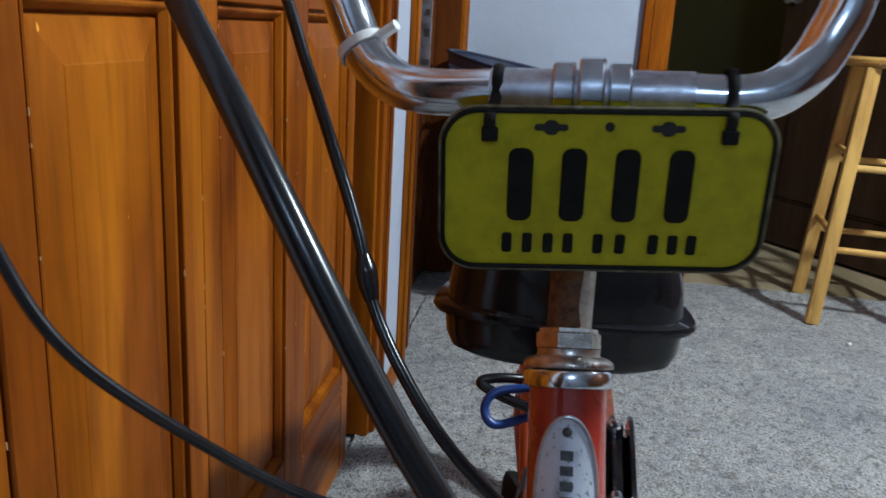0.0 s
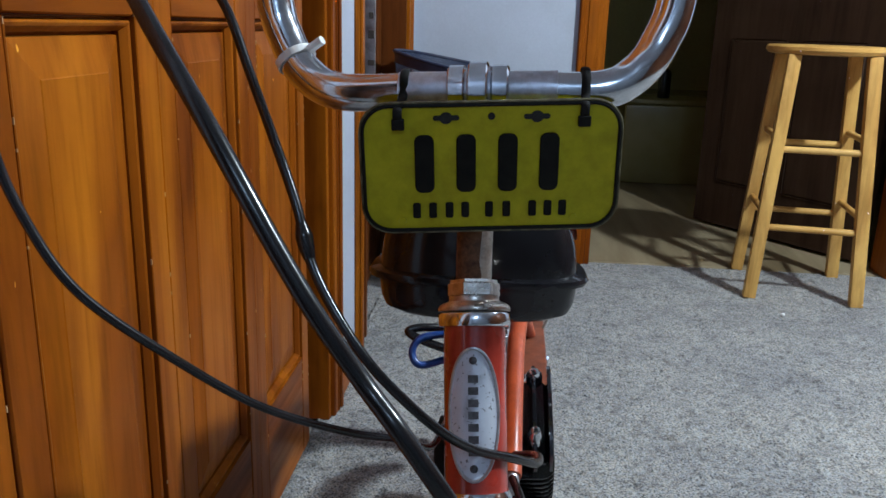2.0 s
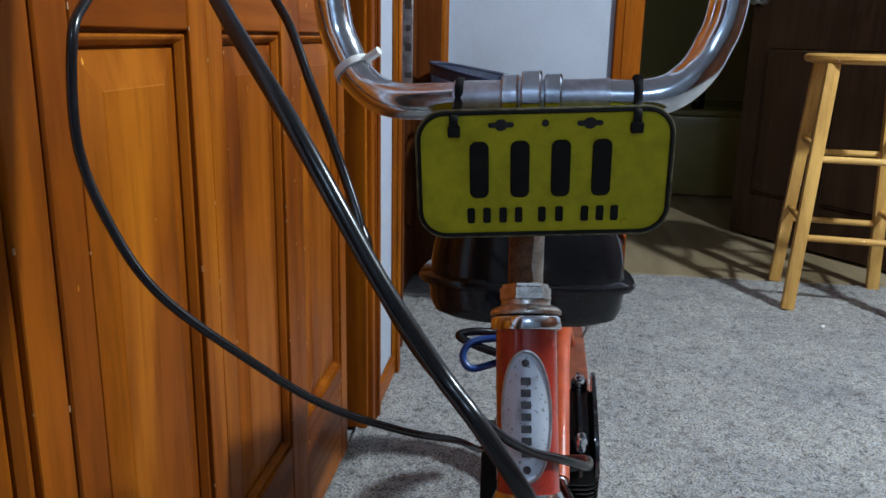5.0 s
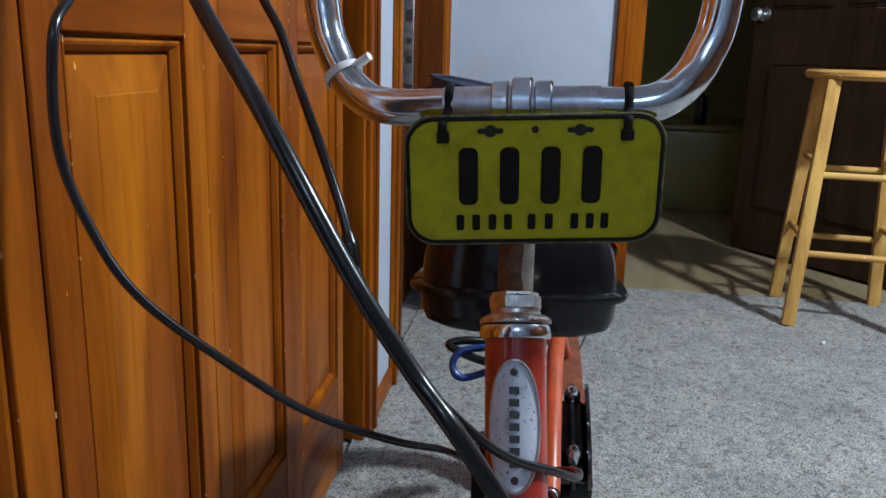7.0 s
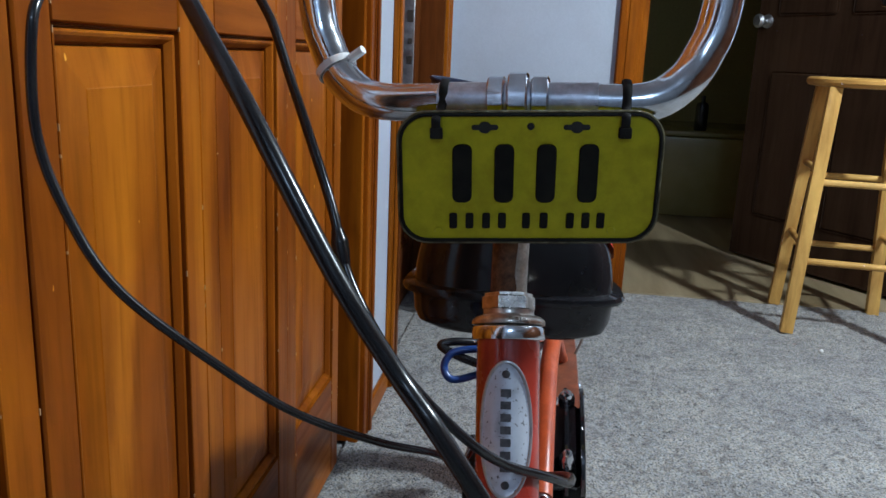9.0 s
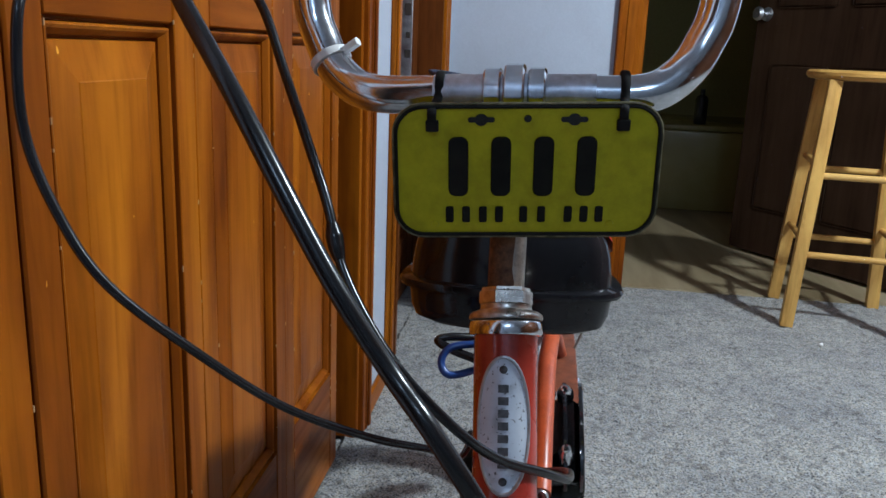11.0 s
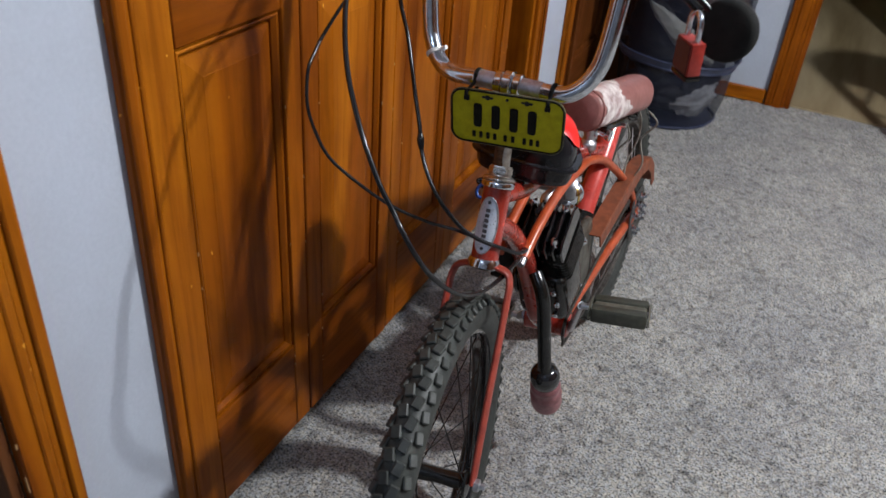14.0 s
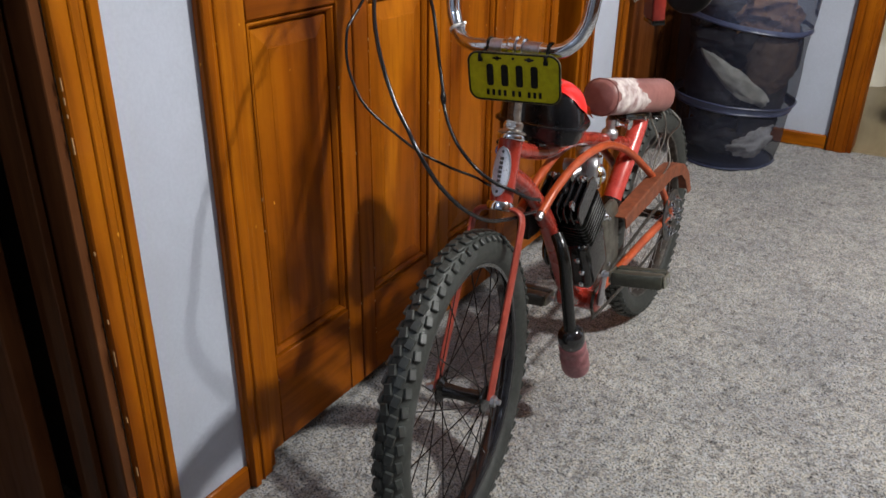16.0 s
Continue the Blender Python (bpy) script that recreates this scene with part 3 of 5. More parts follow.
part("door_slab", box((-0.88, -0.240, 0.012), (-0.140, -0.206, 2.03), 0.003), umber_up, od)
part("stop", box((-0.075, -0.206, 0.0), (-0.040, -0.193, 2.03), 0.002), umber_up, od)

bd = thing("bathroom_door", (1.69, 2.90, 0), "dark brown panel door standing open into the bathroom", "door")
dv = (Vector((1.172, 3.60, 0)) - Vector((1.69, 2.90, 0))).normalized()
turn = Matrix(((dv.y, dv.x, 0, 1.69), (-dv.x, dv.y, 0, 2.90), (0, 0, 1, 0), (0, 0, 0, 1)))
flip = turn @ Matrix.Diagonal((-1, 1, 1, 1))


def swung(bm):
    bm.transform(flip)
    return bm


body = box((-0.018, 0.0, 0.012), (0.018, 0.80, 2.03), 0.003)
part("door_slab", swung(body), brown_up, bd)
for p0, p1 in ((0.20, 0.80), (1.02, 1.90)):
    for q0, q1 in ((0.10, 0.37), (0.43, 0.70)):
        part("panel", swung(box((0.012, q0, p0), (0.024, q1, p1), 0.010)), brown_up, bd)
kn = lathe([(0, 0), (0.028, 0), (0.026, 0.007), (0.011, 0.012), (0.011, 0.035), (0.024, 0.043), (0.028, 0.055), (0.018, 0.066), (0, 0.068)], 18, Matrix.Translation((0.018, 0.752, 0.998)) @ pose(0, 0, 0, 0, 90, 0))
part("knob", swung(kn), brushed, bd, "round steel knob")


# ---- the motorised bicycle ----
def B(u, y, z):
    """Bicycle point: u metres out of its leaning middle plane."""
    return Vector((0.385 - 0.07 * z + u, y, z + 0.07 * u))


bike = thing("bicycle", (0.37, 0.62, 0), "worn red motorised bicycle with black fuel tank and chrome high-rise handlebar", "bicycle")

# frame
HT, HB = B(0, 0.3755, 0.640), B(0, 0.3375, 0.547)
hd = (HT - HB).normalized()
side = Vector((1, 0, 0.07)).normalized()
front = hd.cross(side).normalized()
if front.y > 0:
    front = -front
part("head_tube", tube([HB, HB.lerp(HT, 0.5), HT], 0.0195, 28, 4), red_paint, bike)
part("top_tube", tube([B(0, 0.385, 0.622), B(0, 0.50, 0.585), B(0, 0.66, 0.566), B(0.010, 0.90, 0.492)], 0.0135, 16), red_paint, bike)
part("down_tube", tube([B(0, 0.362, 0.59), B(0, 0.435, 0.535), B(0, 0.505, 0.455), B(0, 0.552, 0.375), B(0, 0.598, 0.283), B(0, 0.66, 0.226)], 0.0165, 18), red_paint, bike, "dark red curved down tube")
part("seat_tube", tube([B(0.012, 0.968, 0.550), B(0.014, 0.940, 0.520), B(0.014, 0.878, 0.464), B(0.010, 0.822, 0.404), B(0, 0.67, 0.222)], 0.0198, 18), tube_red, bike, "thick pinkish-red seat tube")
part("engine_mount", tube([B(0.0095, 0.812, 0.392), B(0.006, 0.765, 0.336), B(0.001, 0.690, 0.246)], 0.0218, 18, 6), engine_black, bike, "black engine mount round the seat tube")
for s in (1, -1):
    part("side_tube", tube([B(0.020 * s, 0.445, 0.492), B(0.022 * s, 0.503, 0.520), B(0.025 * s, 0.585, 0.542), B(0.030 * s, 0.664, 0.547), B(0.030 * s, 0.745, 0.533), B(0.032 * s, 0.869, 0.477), B(0.048 * s, 1.02, 0.36), B(0.056 * s, 1.07, 0.285)], 0.0080, 14),
         orange_paint, bike, "faded orange-red curved side tube")
    part("chain_stay", tube([B(0.025 * s, 0.68, 0.224), B(0.038 * s, 0.90, 0.246), B(0.056 * s, 1.08, 0.272)], 0.0095, 12), orange_paint, bike)
part("bottom_bracket", lathe([(0.0, -0.043), (0.020, -0.043), (0.024, -0.040), (0.024, -0.034), (0.0225, -0.032), (0.0225, 0.032), (0.024, 0.034), (0.024, 0.040), (0.020, 0.043), (0.0, 0.043)], 24, along(B(0, 0.67, 0.222), B(1, 0.67, 0.222))), red_paint, bike)

# head badge, laid round the front of the tube
badge = bmesh.new()
mid = HB.lerp(HT, 0.47)
rows = []
for i in range(19):
    row = []
    for j in range(13):
        a, c = math.sin(math.pi / 2 * (-1 + 2 * i / 18)), -1 + 2 * j / 12
        w = math.sqrt(max(0.0, 1 - a * a))
        ang = 0.81 * c * w
        rim = 0.0014 if (abs(c) > 0.9 or abs(a) > 0.94) else 0.0008
        row.append(badge.verts.new(mid + hd * (a * 0.0395) + (front * math.cos(ang) + side * math.sin(ang)) * (0.0195 + rim)))
    rows.append(row)
for r0, r1 in zip(rows, rows[1:]):
    for j in range(12):
        badge.faces.new((r0[j], r0[j + 1], r1[j + 1], r1[j]))
bmesh.ops.remove_doubles(badge, verts=badge.verts, dist=0.0002)
badge_ob = part("head_badge", badge, badge_grey, bike, "oval grey metal head badge, pitted and worn")
rim = [mid + hd * (0.0392 * math.sin(q)) + (front * math.cos(0.80 * math.cos(q)) + side * math.sin(0.80 * math.cos(q))) * 0.0205 for q in (math.tau * k / 32 for k in range(33))]
part("badge_rim", tube(rim, 0.0011, 8, 2), brushed, badge_ob, "polished raised rim")
for k in range(7):
    c = mid + hd * (0.021 - k * 0.0072) + front * 0.0203
    bm = bmesh.new()
    bmesh.ops.create_cube(bm, size=1, matrix=Matrix.Translation(c) @ Matrix((side, hd, front)).transposed().to_4x4() @ Matrix.Diagonal((0.0062, 0.0046, 0.0012, 1)))
    part("badge_bar", bm, badge_ink, badge_ob)
for z in (0.032, -0.032):
    c = mid + hd * z + front * 0.0198
    part("rivet", lathe([(0.0026, 0), (0.0024, 0.0012), (0.0012, 0.002), (0, 0.0022)], 12, along(c, c + front)), badge_ink, badge_ob)


def on_head(s):
    return HT + hd * s


part("headset_cup", lathe([(0.0200, -0.001), (0.0222, -0.0004), (0.0227, 0.0008), (0.0227, 0.0068), (0.0220, 0.0078), (0.0195, 0.008), (0, 0.008)], 32, along(HT, HT + hd)), chrome, bike)
part("headset_race", lathe([(0.0205, 0.0086), (0.0226, 0.0090), (0.0229, 0.0102), (0.0224, 0.0122), (0.0200, 0.0140), (0.0162, 0.0152), (0.0158, 0.0168), (0.0160, 0.0185), (0, 0.0185)], 32, along(HT, HT + hd)), rusty, bike)
part("lock_nut", lathe([(0.0150, 0.0185), (0.0166, 0.0190), (0.0166, 0.0262), (0.0152, 0.0270), (0.0150, 0.0288), (0.0112, 0.0292), (0, 0.0292)], 6, along(HT, HT + hd)), rusty, bike, "rusty chrome headset nut")
part("lower_cup", lathe([(0.0198, -0.014), (0.0222, -0.012), (0.0222, -0.004), (0.0203, 0.0005), (0, 0.0005)], 32, along(HB, HB + hd)), chrome, bike)

# plate-side steering frame: the bar turns a little to one side
YAW = Vector((0.992, 0.115, 0.045)).normalized()
BARS = Vector((0.997, -0.045, 0.045)).normalized()
CL = Vector((0.337, 0.381, 0.7855))
SB = on_head(0.027)
STEM = [SB, SB.lerp(CL, 0.55) + Vector((0, 0.008, 0)), CL + Vector((0.0, 0.006, -0.004))]
stem = part("stem", tube(STEM, [0.0110, 0.0110, 0.0122], 24), rusty, bike, "chrome handlebar stem, rusty on one side")
crust = bmesh.new()
shell = []
for i, p in enumerate(spline(STEM, 8)):
    ring = []
    for k in range(9):
        w = radians(168 + 3 * math.sin(i * 1.7) + (122 + 2.5 * math.sin(i * 2.3)) * k / 8)
        ring.append(crust.verts.new(p + Vector((math.cos(w), math.sin(w), 0)) * (0.01165 + 0.0011 * max(0, i - 8) / 8 + 0.0002 * noise.noise(Vector((i * 0.9, k * 0.8, 3))))))
    shell.append(ring)
for u, v in zip(shell, shell[1:]):
    for k in range(8):
        crust.faces.new((u[k], u[k + 1], v[k + 1], v[k]))
part("rust_patch", crust, rust_brown, stem, "brown rust with a ragged edge")
stem_clamp = bmesh.new()
for o, r, w in ((-0.0128, 0.0150, 0.0105), (0.0, 0.0172, 0.0120), (0.0128, 0.0150, 0.0105)):
    lathe([(0, 0), (r - 0.0015, 0), (r, 0.0012), (r, w - 0.0012), (r - 0.0015, w), (0, w)], 24, along(CL + BARS * (o - w / 2), CL + BARS * (o + w)), stem_clamp)
part("stem_clamp", stem_clamp, chrome, bike, "ribbed chrome handlebar clamp")


def bar(dx, up, back):
    return CL + BARS * dx + Vector((-0.05 * up, back + 0.012 * min(1.0, max(0.0, up) / 0.02), up))


BAR = [bar(-0.160, 0.47, 0.20), bar(-0.162, 0.43, 0.07), bar(-0.158, 0.37, 0.045), bar(-0.137, 0.17, 0.022), bar(-0.127, 0.062, 0.008), bar(-0.119, 0.031, 0.002), bar(-0.105, 0.010, 0), bar(-0.082, 0.0, 0), bar(-0.03, 0, 0),
       bar(0.03, 0, 0), bar(0.070, 0.0, 0), bar(0.090, 0.008, 0), bar(0.105, 0.026, 0.002), bar(0.116, 0.060, 0.008), bar(0.128, 0.17, 0.022), bar(0.150, 0.37, 0.045), bar(0.154, 0.43, 0.07), bar(0.152, 0.47, 0.20)]
part("handlebar", tube(BAR, 0.0112, 24, 10), chrome, bike, "high-rise chrome handlebar with worn patches")
part("bar_sleeve", tube([bar(-0.047, 0, 0), bar(-0.0, 0, 0), bar(0.046, 0, 0)], 0.01145, 24, 6), oxide, bike, "dulled grey sleeve of the bar")


def strap(name, centre, direction, r, w, material, tail, label):
    """A zip tie round a bar with its head and cut tail."""
    d = Vector(direction).normalized()
    bm = lathe([(r, -w / 2), (r + 0.0012, -w / 2), (r + 0.0012, w / 2), (r, w / 2)], 20, along(Vector(centre), Vector(centre) + d), hollow=True)
    t = Vector(tail)
    tube([Vector(centre) + t.normalized() * r, Vector(centre) + t.normalized() * (r + 0.004), Vector(centre) + t], w * 0.62, 8, 2, bm)
    return part(name, bm, material, bike, label)


bent = spline(BAR, 10)
strap("zip_tie", bent[55], bent[56] - bent[54], 0.0116, 0.0046, nylon_white, (0.018, -0.006, 0.012), "white nylon zip tie with a stub tail")

# number plate with plain bars for its characters
PX, PY = YAW, (Vector((-0.045, -0.14, 0.985)) - YAW * YAW.dot(Vector((-0.045, -0.14, 0.985)))).normalized()
PZ = PX.cross(PY).normalized()
PM = Matrix((PX, PY, PZ)).transposed().to_4x4()
PM.translation = Vector((0.3465, 0.361, 0.7435))
plate = part("number_plate", slab(rounded(0.150, 0.0775, 0.017, 8), 0.0012, PM @ Matrix.Translation((0, 0, -0.0012)), 0.0004, 1), plate_yellow, bike, "small olive-yellow number plate with black embossed bars")


def ring_slab(w, h, r, width, z0, z1):
    bm = bmesh.new()
    loops = []
    for k, (inset, z) in enumerate(((0, z0), (0, z1), (width * 0.5, z1 + 0.0004), (width, z1), (width, z0))):
        loops.append([bm.verts.new((x, y, z)) for x, y in rounded(w - 2 * inset, h - 2 * inset, max(0.002, r - inset), 8)])
    for a, b in zip(loops, loops[1:]):
        for j in range(len(a)):
            bm.faces.new((a[j], a[(j + 1) % len(a)], b[(j + 1) % len(a)], b[j]))
    return bm


def on_plate(bm):
    bm.transform(PM)
    return bm


part("plate_edge", on_plate(ring_slab(0.1515, 0.079, 0.0178, 0.0014, -0.0016, 0.0004)), plate_worn, plate, "rolled edge with the paint worn to dull metal")
part("plate_border", on_plate(ring_slab(0.1488, 0.0763, 0.0163, 0.0019, 0.0, 0.0010)), plate_black, plate, "black embossed border")
for x, w in ((-0.0385, 0.0112), (-0.0145, 0.0112), (0.0095, 0.0112), (0.0335, 0.0112)):
    part("plate_bar", on_plate(slab(rounded(w, 0.0345, 0.004, 4), 0.0014, Matrix.Translation((x, 0.0032, 0)), 0.0005, 1)), plate_black, plate)
for x in (-0.0435, -0.0340, -0.0243, -0.0150, -0.0010, 0.0093, 0.0246, 0.0337, 0.0424):
    part("plate_bar", on_plate(slab(rounded(0.0046, 0.0096, 0.0012, 3), 0.0011, Matrix.Translation((x, -0.0252, 0)), 0.0003, 1)), plate_black, plate)
for x in (-0.052, 0.049):
    part("plate_dot", on_plate(lathe([(0.0024, 0), (0.0022, 0.0007), (0, 0.0009)], 12, Matrix.Translation((x, -0.0315, 0)))), plate_yellow, plate)
for x in (-0.0258, 0.0258):
    bm = on_plate(slab(rounded(0.0150, 0.0030, 0.0014, 4), 0.0005, Matrix.Translation((x, 0.0300, 0.0001))))
    join(bm, on_plate(slab(rounded(0.0070, 0.0066, 0.003, 4), 0.0006, Matrix.Translation((x, 0.0300, 0.0002)))))
    part("plate_slot", bm, engine_black, plate, "slotted bolt hole with a rusty edge")
part("plate_hole", on_plate(lathe([(0.0022, 0.0), (0.0020, 0.0006), (0, 0.0006)], 12, Matrix.Translation((0.0, 0.0305, 0)))), engine_black, plate)
for x in (-0.0530, 0.0525):
    low = PM @ Vector((x, 0.0270, 0.0014))
    on = CL + BARS * ((low.x - CL.x) / BARS.x)
    bm = tube([low, PM @ Vector((x, 0.036, 0.0024)), on + Vector((0, -0.0130, -0.002)), on + Vector((0, -0.0095, 0.0088)), on + Vector((0, 0.001, 0.0125)), on + Vector((0, 0.0118, 0.005)), on + Vector((0, 0.012, -0.008)), on + Vector((0, -0.004, -0.014))], 0.0026, 8, 6, None, (1.0, 0.35), PX)
    box((-0.0036, -0.0030, 0), (0.0036, 0.0034, 0.0030), 0.0006, bm, PM @ Matrix.Translation((x, 0.0270, 0.0008)))
    part("zip_tie", bm, matte_black, bike, "black nylon zip tie through the plate")

# fork and front wheel
HUB = Vector((0.376, 0.180, 0.276))
AX = Vector((0.990, 0.128, 0.055)).normalized()
CR = HB - hd * 0.012
dn = (HUB - CR)
dn -= AX * dn.dot(AX)
for s in (1, -1):
    e = CR + AX * (0.040 * s)
    pts = [CR + hd * 0.004, CR + AX * (0.018 * s) + hd * 0.002, CR + AX * (0.034 * s) - hd * 0.003, CR + AX * (0.0405 * s) - hd * 0.014, CR + AX * (0.0430 * s) + (HUB - CR) * 0.14, CR + AX * (0.0445 * s) + (HUB - CR) * 0.6, HUB + AX * (0.0465 * s)]
    part("fork_blade", tube(pts, 0.0115, 14, 8, None, (0.40, 1.0), AX), fork_paint, bike, "flat red fork blade, scuffed")


def wheel(name, hub, axle, r, half, label, sprocket=False):
    """Rim as the part, with tyre, hub, nuts and spokes under it. Local axis is x."""
    ax = Vector(axle).normalized()
    up = (Vector((0, 0, 1)) - ax * ax.z).normalized()
    m = Matrix((ax, ax.cross(up) * -1, up)).transposed().to_4x4()
    m.translation = hub
    lay = pose(0, 0, 0, 0, 90, 0)
    rim = bmesh.new()
    lathe([(r - 0.060, -0.012), (r - 0.045, -0.0155), (r - 0.041, -0.0155), (r - 0.052, -0.011), (r - 0.058, 0), (r - 0.052, 0.011), (r - 0.041, 0.0155), (r - 0.045, 0.0155), (r - 0.060, 0.012), (r - 0.064, 0.0)], 56, lay, rim, hollow=True)
    rim_ob = part(name, rim, gloss_black if not sprocket else dark_steel, bike, label, m)
    ty = bmesh.new()
    prof = []
    for k in range(15):
        a = radians(-155 + 310 * k / 14)
        prof.append((r - 0.0325 + 0.0275 * math.cos(a), 0.0235 * math.sin(a)))
    lathe(prof, 64, lay, ty, hollow=True)
    part("tyre", ty, rubber, rim_ob, "black knobbly tyre", m)
    tr = bmesh.new()
    n = 64
    for k in range(n):
        for row, (off, tilt, w, l) in enumerate(((-0.0068, 12, 0.0128, 0.0165), (0.0068, -12, 0.0128, 0.0165), (-0.0182, 40, 0.0108, 0.0158), (0.0182, -40, 0.0108, 0.0158))):
            ph = 360 * (k + (0.5 if row in (1, 2) else 0)) / n
            rad = r - 0.0055 if row < 2 else r - 0.0145
            mm = pose(0, 0, 0, ph, 0, 0) @ Matrix.Translation((off, 0, rad)) @ pose(0, 0, 0, 0, -tilt if row < 2 else -tilt * 1.1, 14 if row in (0, 3) else -14)
            box((-w / 2, -l / 2, -0.003), (w / 2, l / 2, 0.0030), 0.0014, tr, mm)
    part("tread", tr, rubber, rim_ob, "blocky tread knobs", m, False)
    hb = lathe([(0, -half + 0.006), (0.021, -half + 0.008), (0.022, -half + 0.012), (0.013, -half + 0.018), (0.011, -0.01), (0.011, 0.01), (0.013, half - 0.018), (0.022, half - 0.012), (0.021, half - 0.008), (0, half - 0.006)], 20, lay)
    part("hub", hb, engine_black, rim_ob, "", m)
    for s in (1, -1):
        part("axle_nut", lathe([(0.0085, 0), (0.0095, 0.001), (0.0095, 0.008), (0.007, 0.009), (0.0048, 0.0095), (0.0045, 0.016), (0, 0.017)], 6, along((half * s, 0, 0), ((half + 1) * s, 0, 0))), brushed, rim_ob, "", m)
    sp = mesh_from("spoke", rod((0, 0, 0.0), (0, 0, r - 0.075), 0.0011, 6), brushed if sprocket else engine_black)
    for k in range(28):
        s = 1 if k % 2 else -1
        a = 360 * k / 28
        start = pose(0, 0, 0, a + (32 if k % 4 < 2 else -32), 0, 0) @ Vector((s * (half - 0.011), 0, 0.019))
        end = pose(0, 0, 0, a, 0, 0) @ Vector((0, 0, r - 0.060))
        part("spoke", sp, None, rim_ob, "", m @ along(start, end))
    part("valve", rod((0, 0, 0), (0, 0, 0.028), 0.0032, 8), brushed, rim_ob, "", m @ pose(0, 0, 0, 150, 0, 0) @ Matrix.Translation((0, 0, r - 0.09)))
    return rim_ob


wheel("front_wheel", HUB, AX, 0.268, 0.0485, "front wheel with black rim and wire spokes")
wheel("rear_wheel", B(0, 1.085, 0.263), (1, 0, 0.07), 0.262, 0.054, "rear wheel with knobbly tyre", True)

# cables
CABLES = (
    ("clutch_cable", 0.0022, [(0.186, 0.420, 0.990), (0.186, 0.341, 0.953), (0.180, 0.287, 0.920), (0.171, 0.256, 0.891), (0.159, 0.242, 0.865), (0.150, 0.235, 0.846), (0.151, 0.218, 0.833), (0.153, 0.201, 0.817), (0.151, 0.201, 0.774), (0.162, 0.202, 0.739), (0.180, 0.206, 0.708), (0.209, 0.226, 0.673), (0.239, 0.258, 0.635), (0.275, 0.293, 0.605), (0.302, 0.328, 0.583), (0.315, 0.362, 0.560), (0.320, 0.404, 0.551), (0.324, 0.450, 0.546)]),
    ("throttle_cable", 0.0031, [(0.190, 0.405, 1.010), (0.171, 0.374, 0.995), (0.162, 0.340, 0.974), (0.162, 0.301, 0.947), (0.172, 0.260, 0.914), (0.193, 0.217, 0.876), (0.224, 0.174, 0.836), (0.264, 0.136, 0.793), (0.295, 0.122, 0.747), (0.315, 0.120, 0.718), (0.329, 0.114, 0.703), (0.346, 0.116, 0.676), (0.359, 0.137, 0.638), (0.371, 0.180, 0.594), (0.377, 0.238, 0.558), (0.378, 0.306, 0.535), (0.376, 0.371, 0.520), (0.371, 0.421, 0.506)]),
    ("brake_cable", 0.0029, [(0.176, 0.418, 0.990), (0.159, 0.420, 0.944), (0.153, 0.416, 0.906), (0.158, 0.408, 0.875), (0.171, 0.394, 0.848), (0.189, 0.378, 0.824), (0.205, 0.362, 0.793), (0.224, 0.340, 0.760), (0.241, 0.324, 0.725), (0.252, 0.313, 0.694), (0.270, 0.301, 0.667), (0.292, 0.295, 0.640), (0.322, 0.298, 0.610), (0.344, 0.316, 0.587), (0.368, 0.340, 0.569), (0.384, 0.367, 0.551), (0.386, 0.400, 0.538), (0.372, 0.432, 0.519)]),
)
for name, r, pts in CABLES:
    part(name, tube(pts, r, 12, 10), cable_black, bike, "long black looping control cable")
brake = spline(CABLES[2][2], 10)
near = min(range(len(brake)), key=lambda i: abs(brake[i].z - 0.705))
part("cable_sleeve", tube([brake[near - 3], brake[near - 1], brake[near + 1], brake[near + 3]], [0.0033, 0.0050, 0.0046, 0.0033], 12, 4), cable_black, bike, "swollen joint in the brake cable")

# tank, red film on its flank
TC = Vector((0.3375, 0.487, 0))


def tank_point(s, z, a):
    ca, sa = math.cos(a), math.sin(a)
    k = 2.7 if sa < 0 else 2.3
    rr = (abs(ca) ** k + abs(sa) ** k) ** (-1 / k)
    taper = 1.0 - 0.30 * max(0.0, sa) ** 2
    return TC + Vector((0.0780 * s * rr * ca * taper, (0.031 if sa < 0 else 0.100) * s * rr * sa, z))


def tank_shell(profile, seg=48, a0=0.0, a1=math.tau, off=0.0, slant=0.0):
    bm = bmesh.new()
    closed = abs(a1 - a0 - math.tau) < 1e-6
    n = seg if closed else seg + 1
    rings = []
    for s, z in profile:
        start = a0 if closed or not slant else a0 + slant * len(rings) / (len(profile) - 1)
        rings.append([bm.verts.new(tank_point(s + off, z, start + (a1 - start) * k / seg)) for k in range(n)])
    for u, v in zip(rings, rings[1:]):
        for k in range(n if closed else n - 1):
            j = (k + 1) % n
            bm.faces.new((u[k], u[j], v[j], v[k]))
    if closed:
        bm.faces.new(rings[0])
        bm.faces.new(rings[-1])
    return bm


TP = [(0.35, 0.6105), (0.78, 0.611), (0.90, 0.6150), (0.945, 0.623), (0.960, 0.634), (0.980, 0.6375), (1.050, 0.6385), (1.068, 0.6410), (1.050, 0.6440), (0.950, 0.6460), (0.940, 0.656), (0.920, 0.667), (0.88, 0.678), (0.80, 0.690), (0.66, 0.700), (0.46, 0.708), (0.2, 0.711)]
part("fuel_tank", tank_shell(TP), tank_black, bike, "glossy black steel fuel tank with a welded flange")
part("tank_film", tank_shell([(0.940, 0.656), (0.920, 0.667), (0.88, 0.678), (0.80, 0.690), (0.66, 0.700), (0.50, 0.7065), (0.36, 0.709)], 12, radians(24), radians(82), 0.045, radians(-90)), red_film, bike, "bright red plastic film on the tank flank")
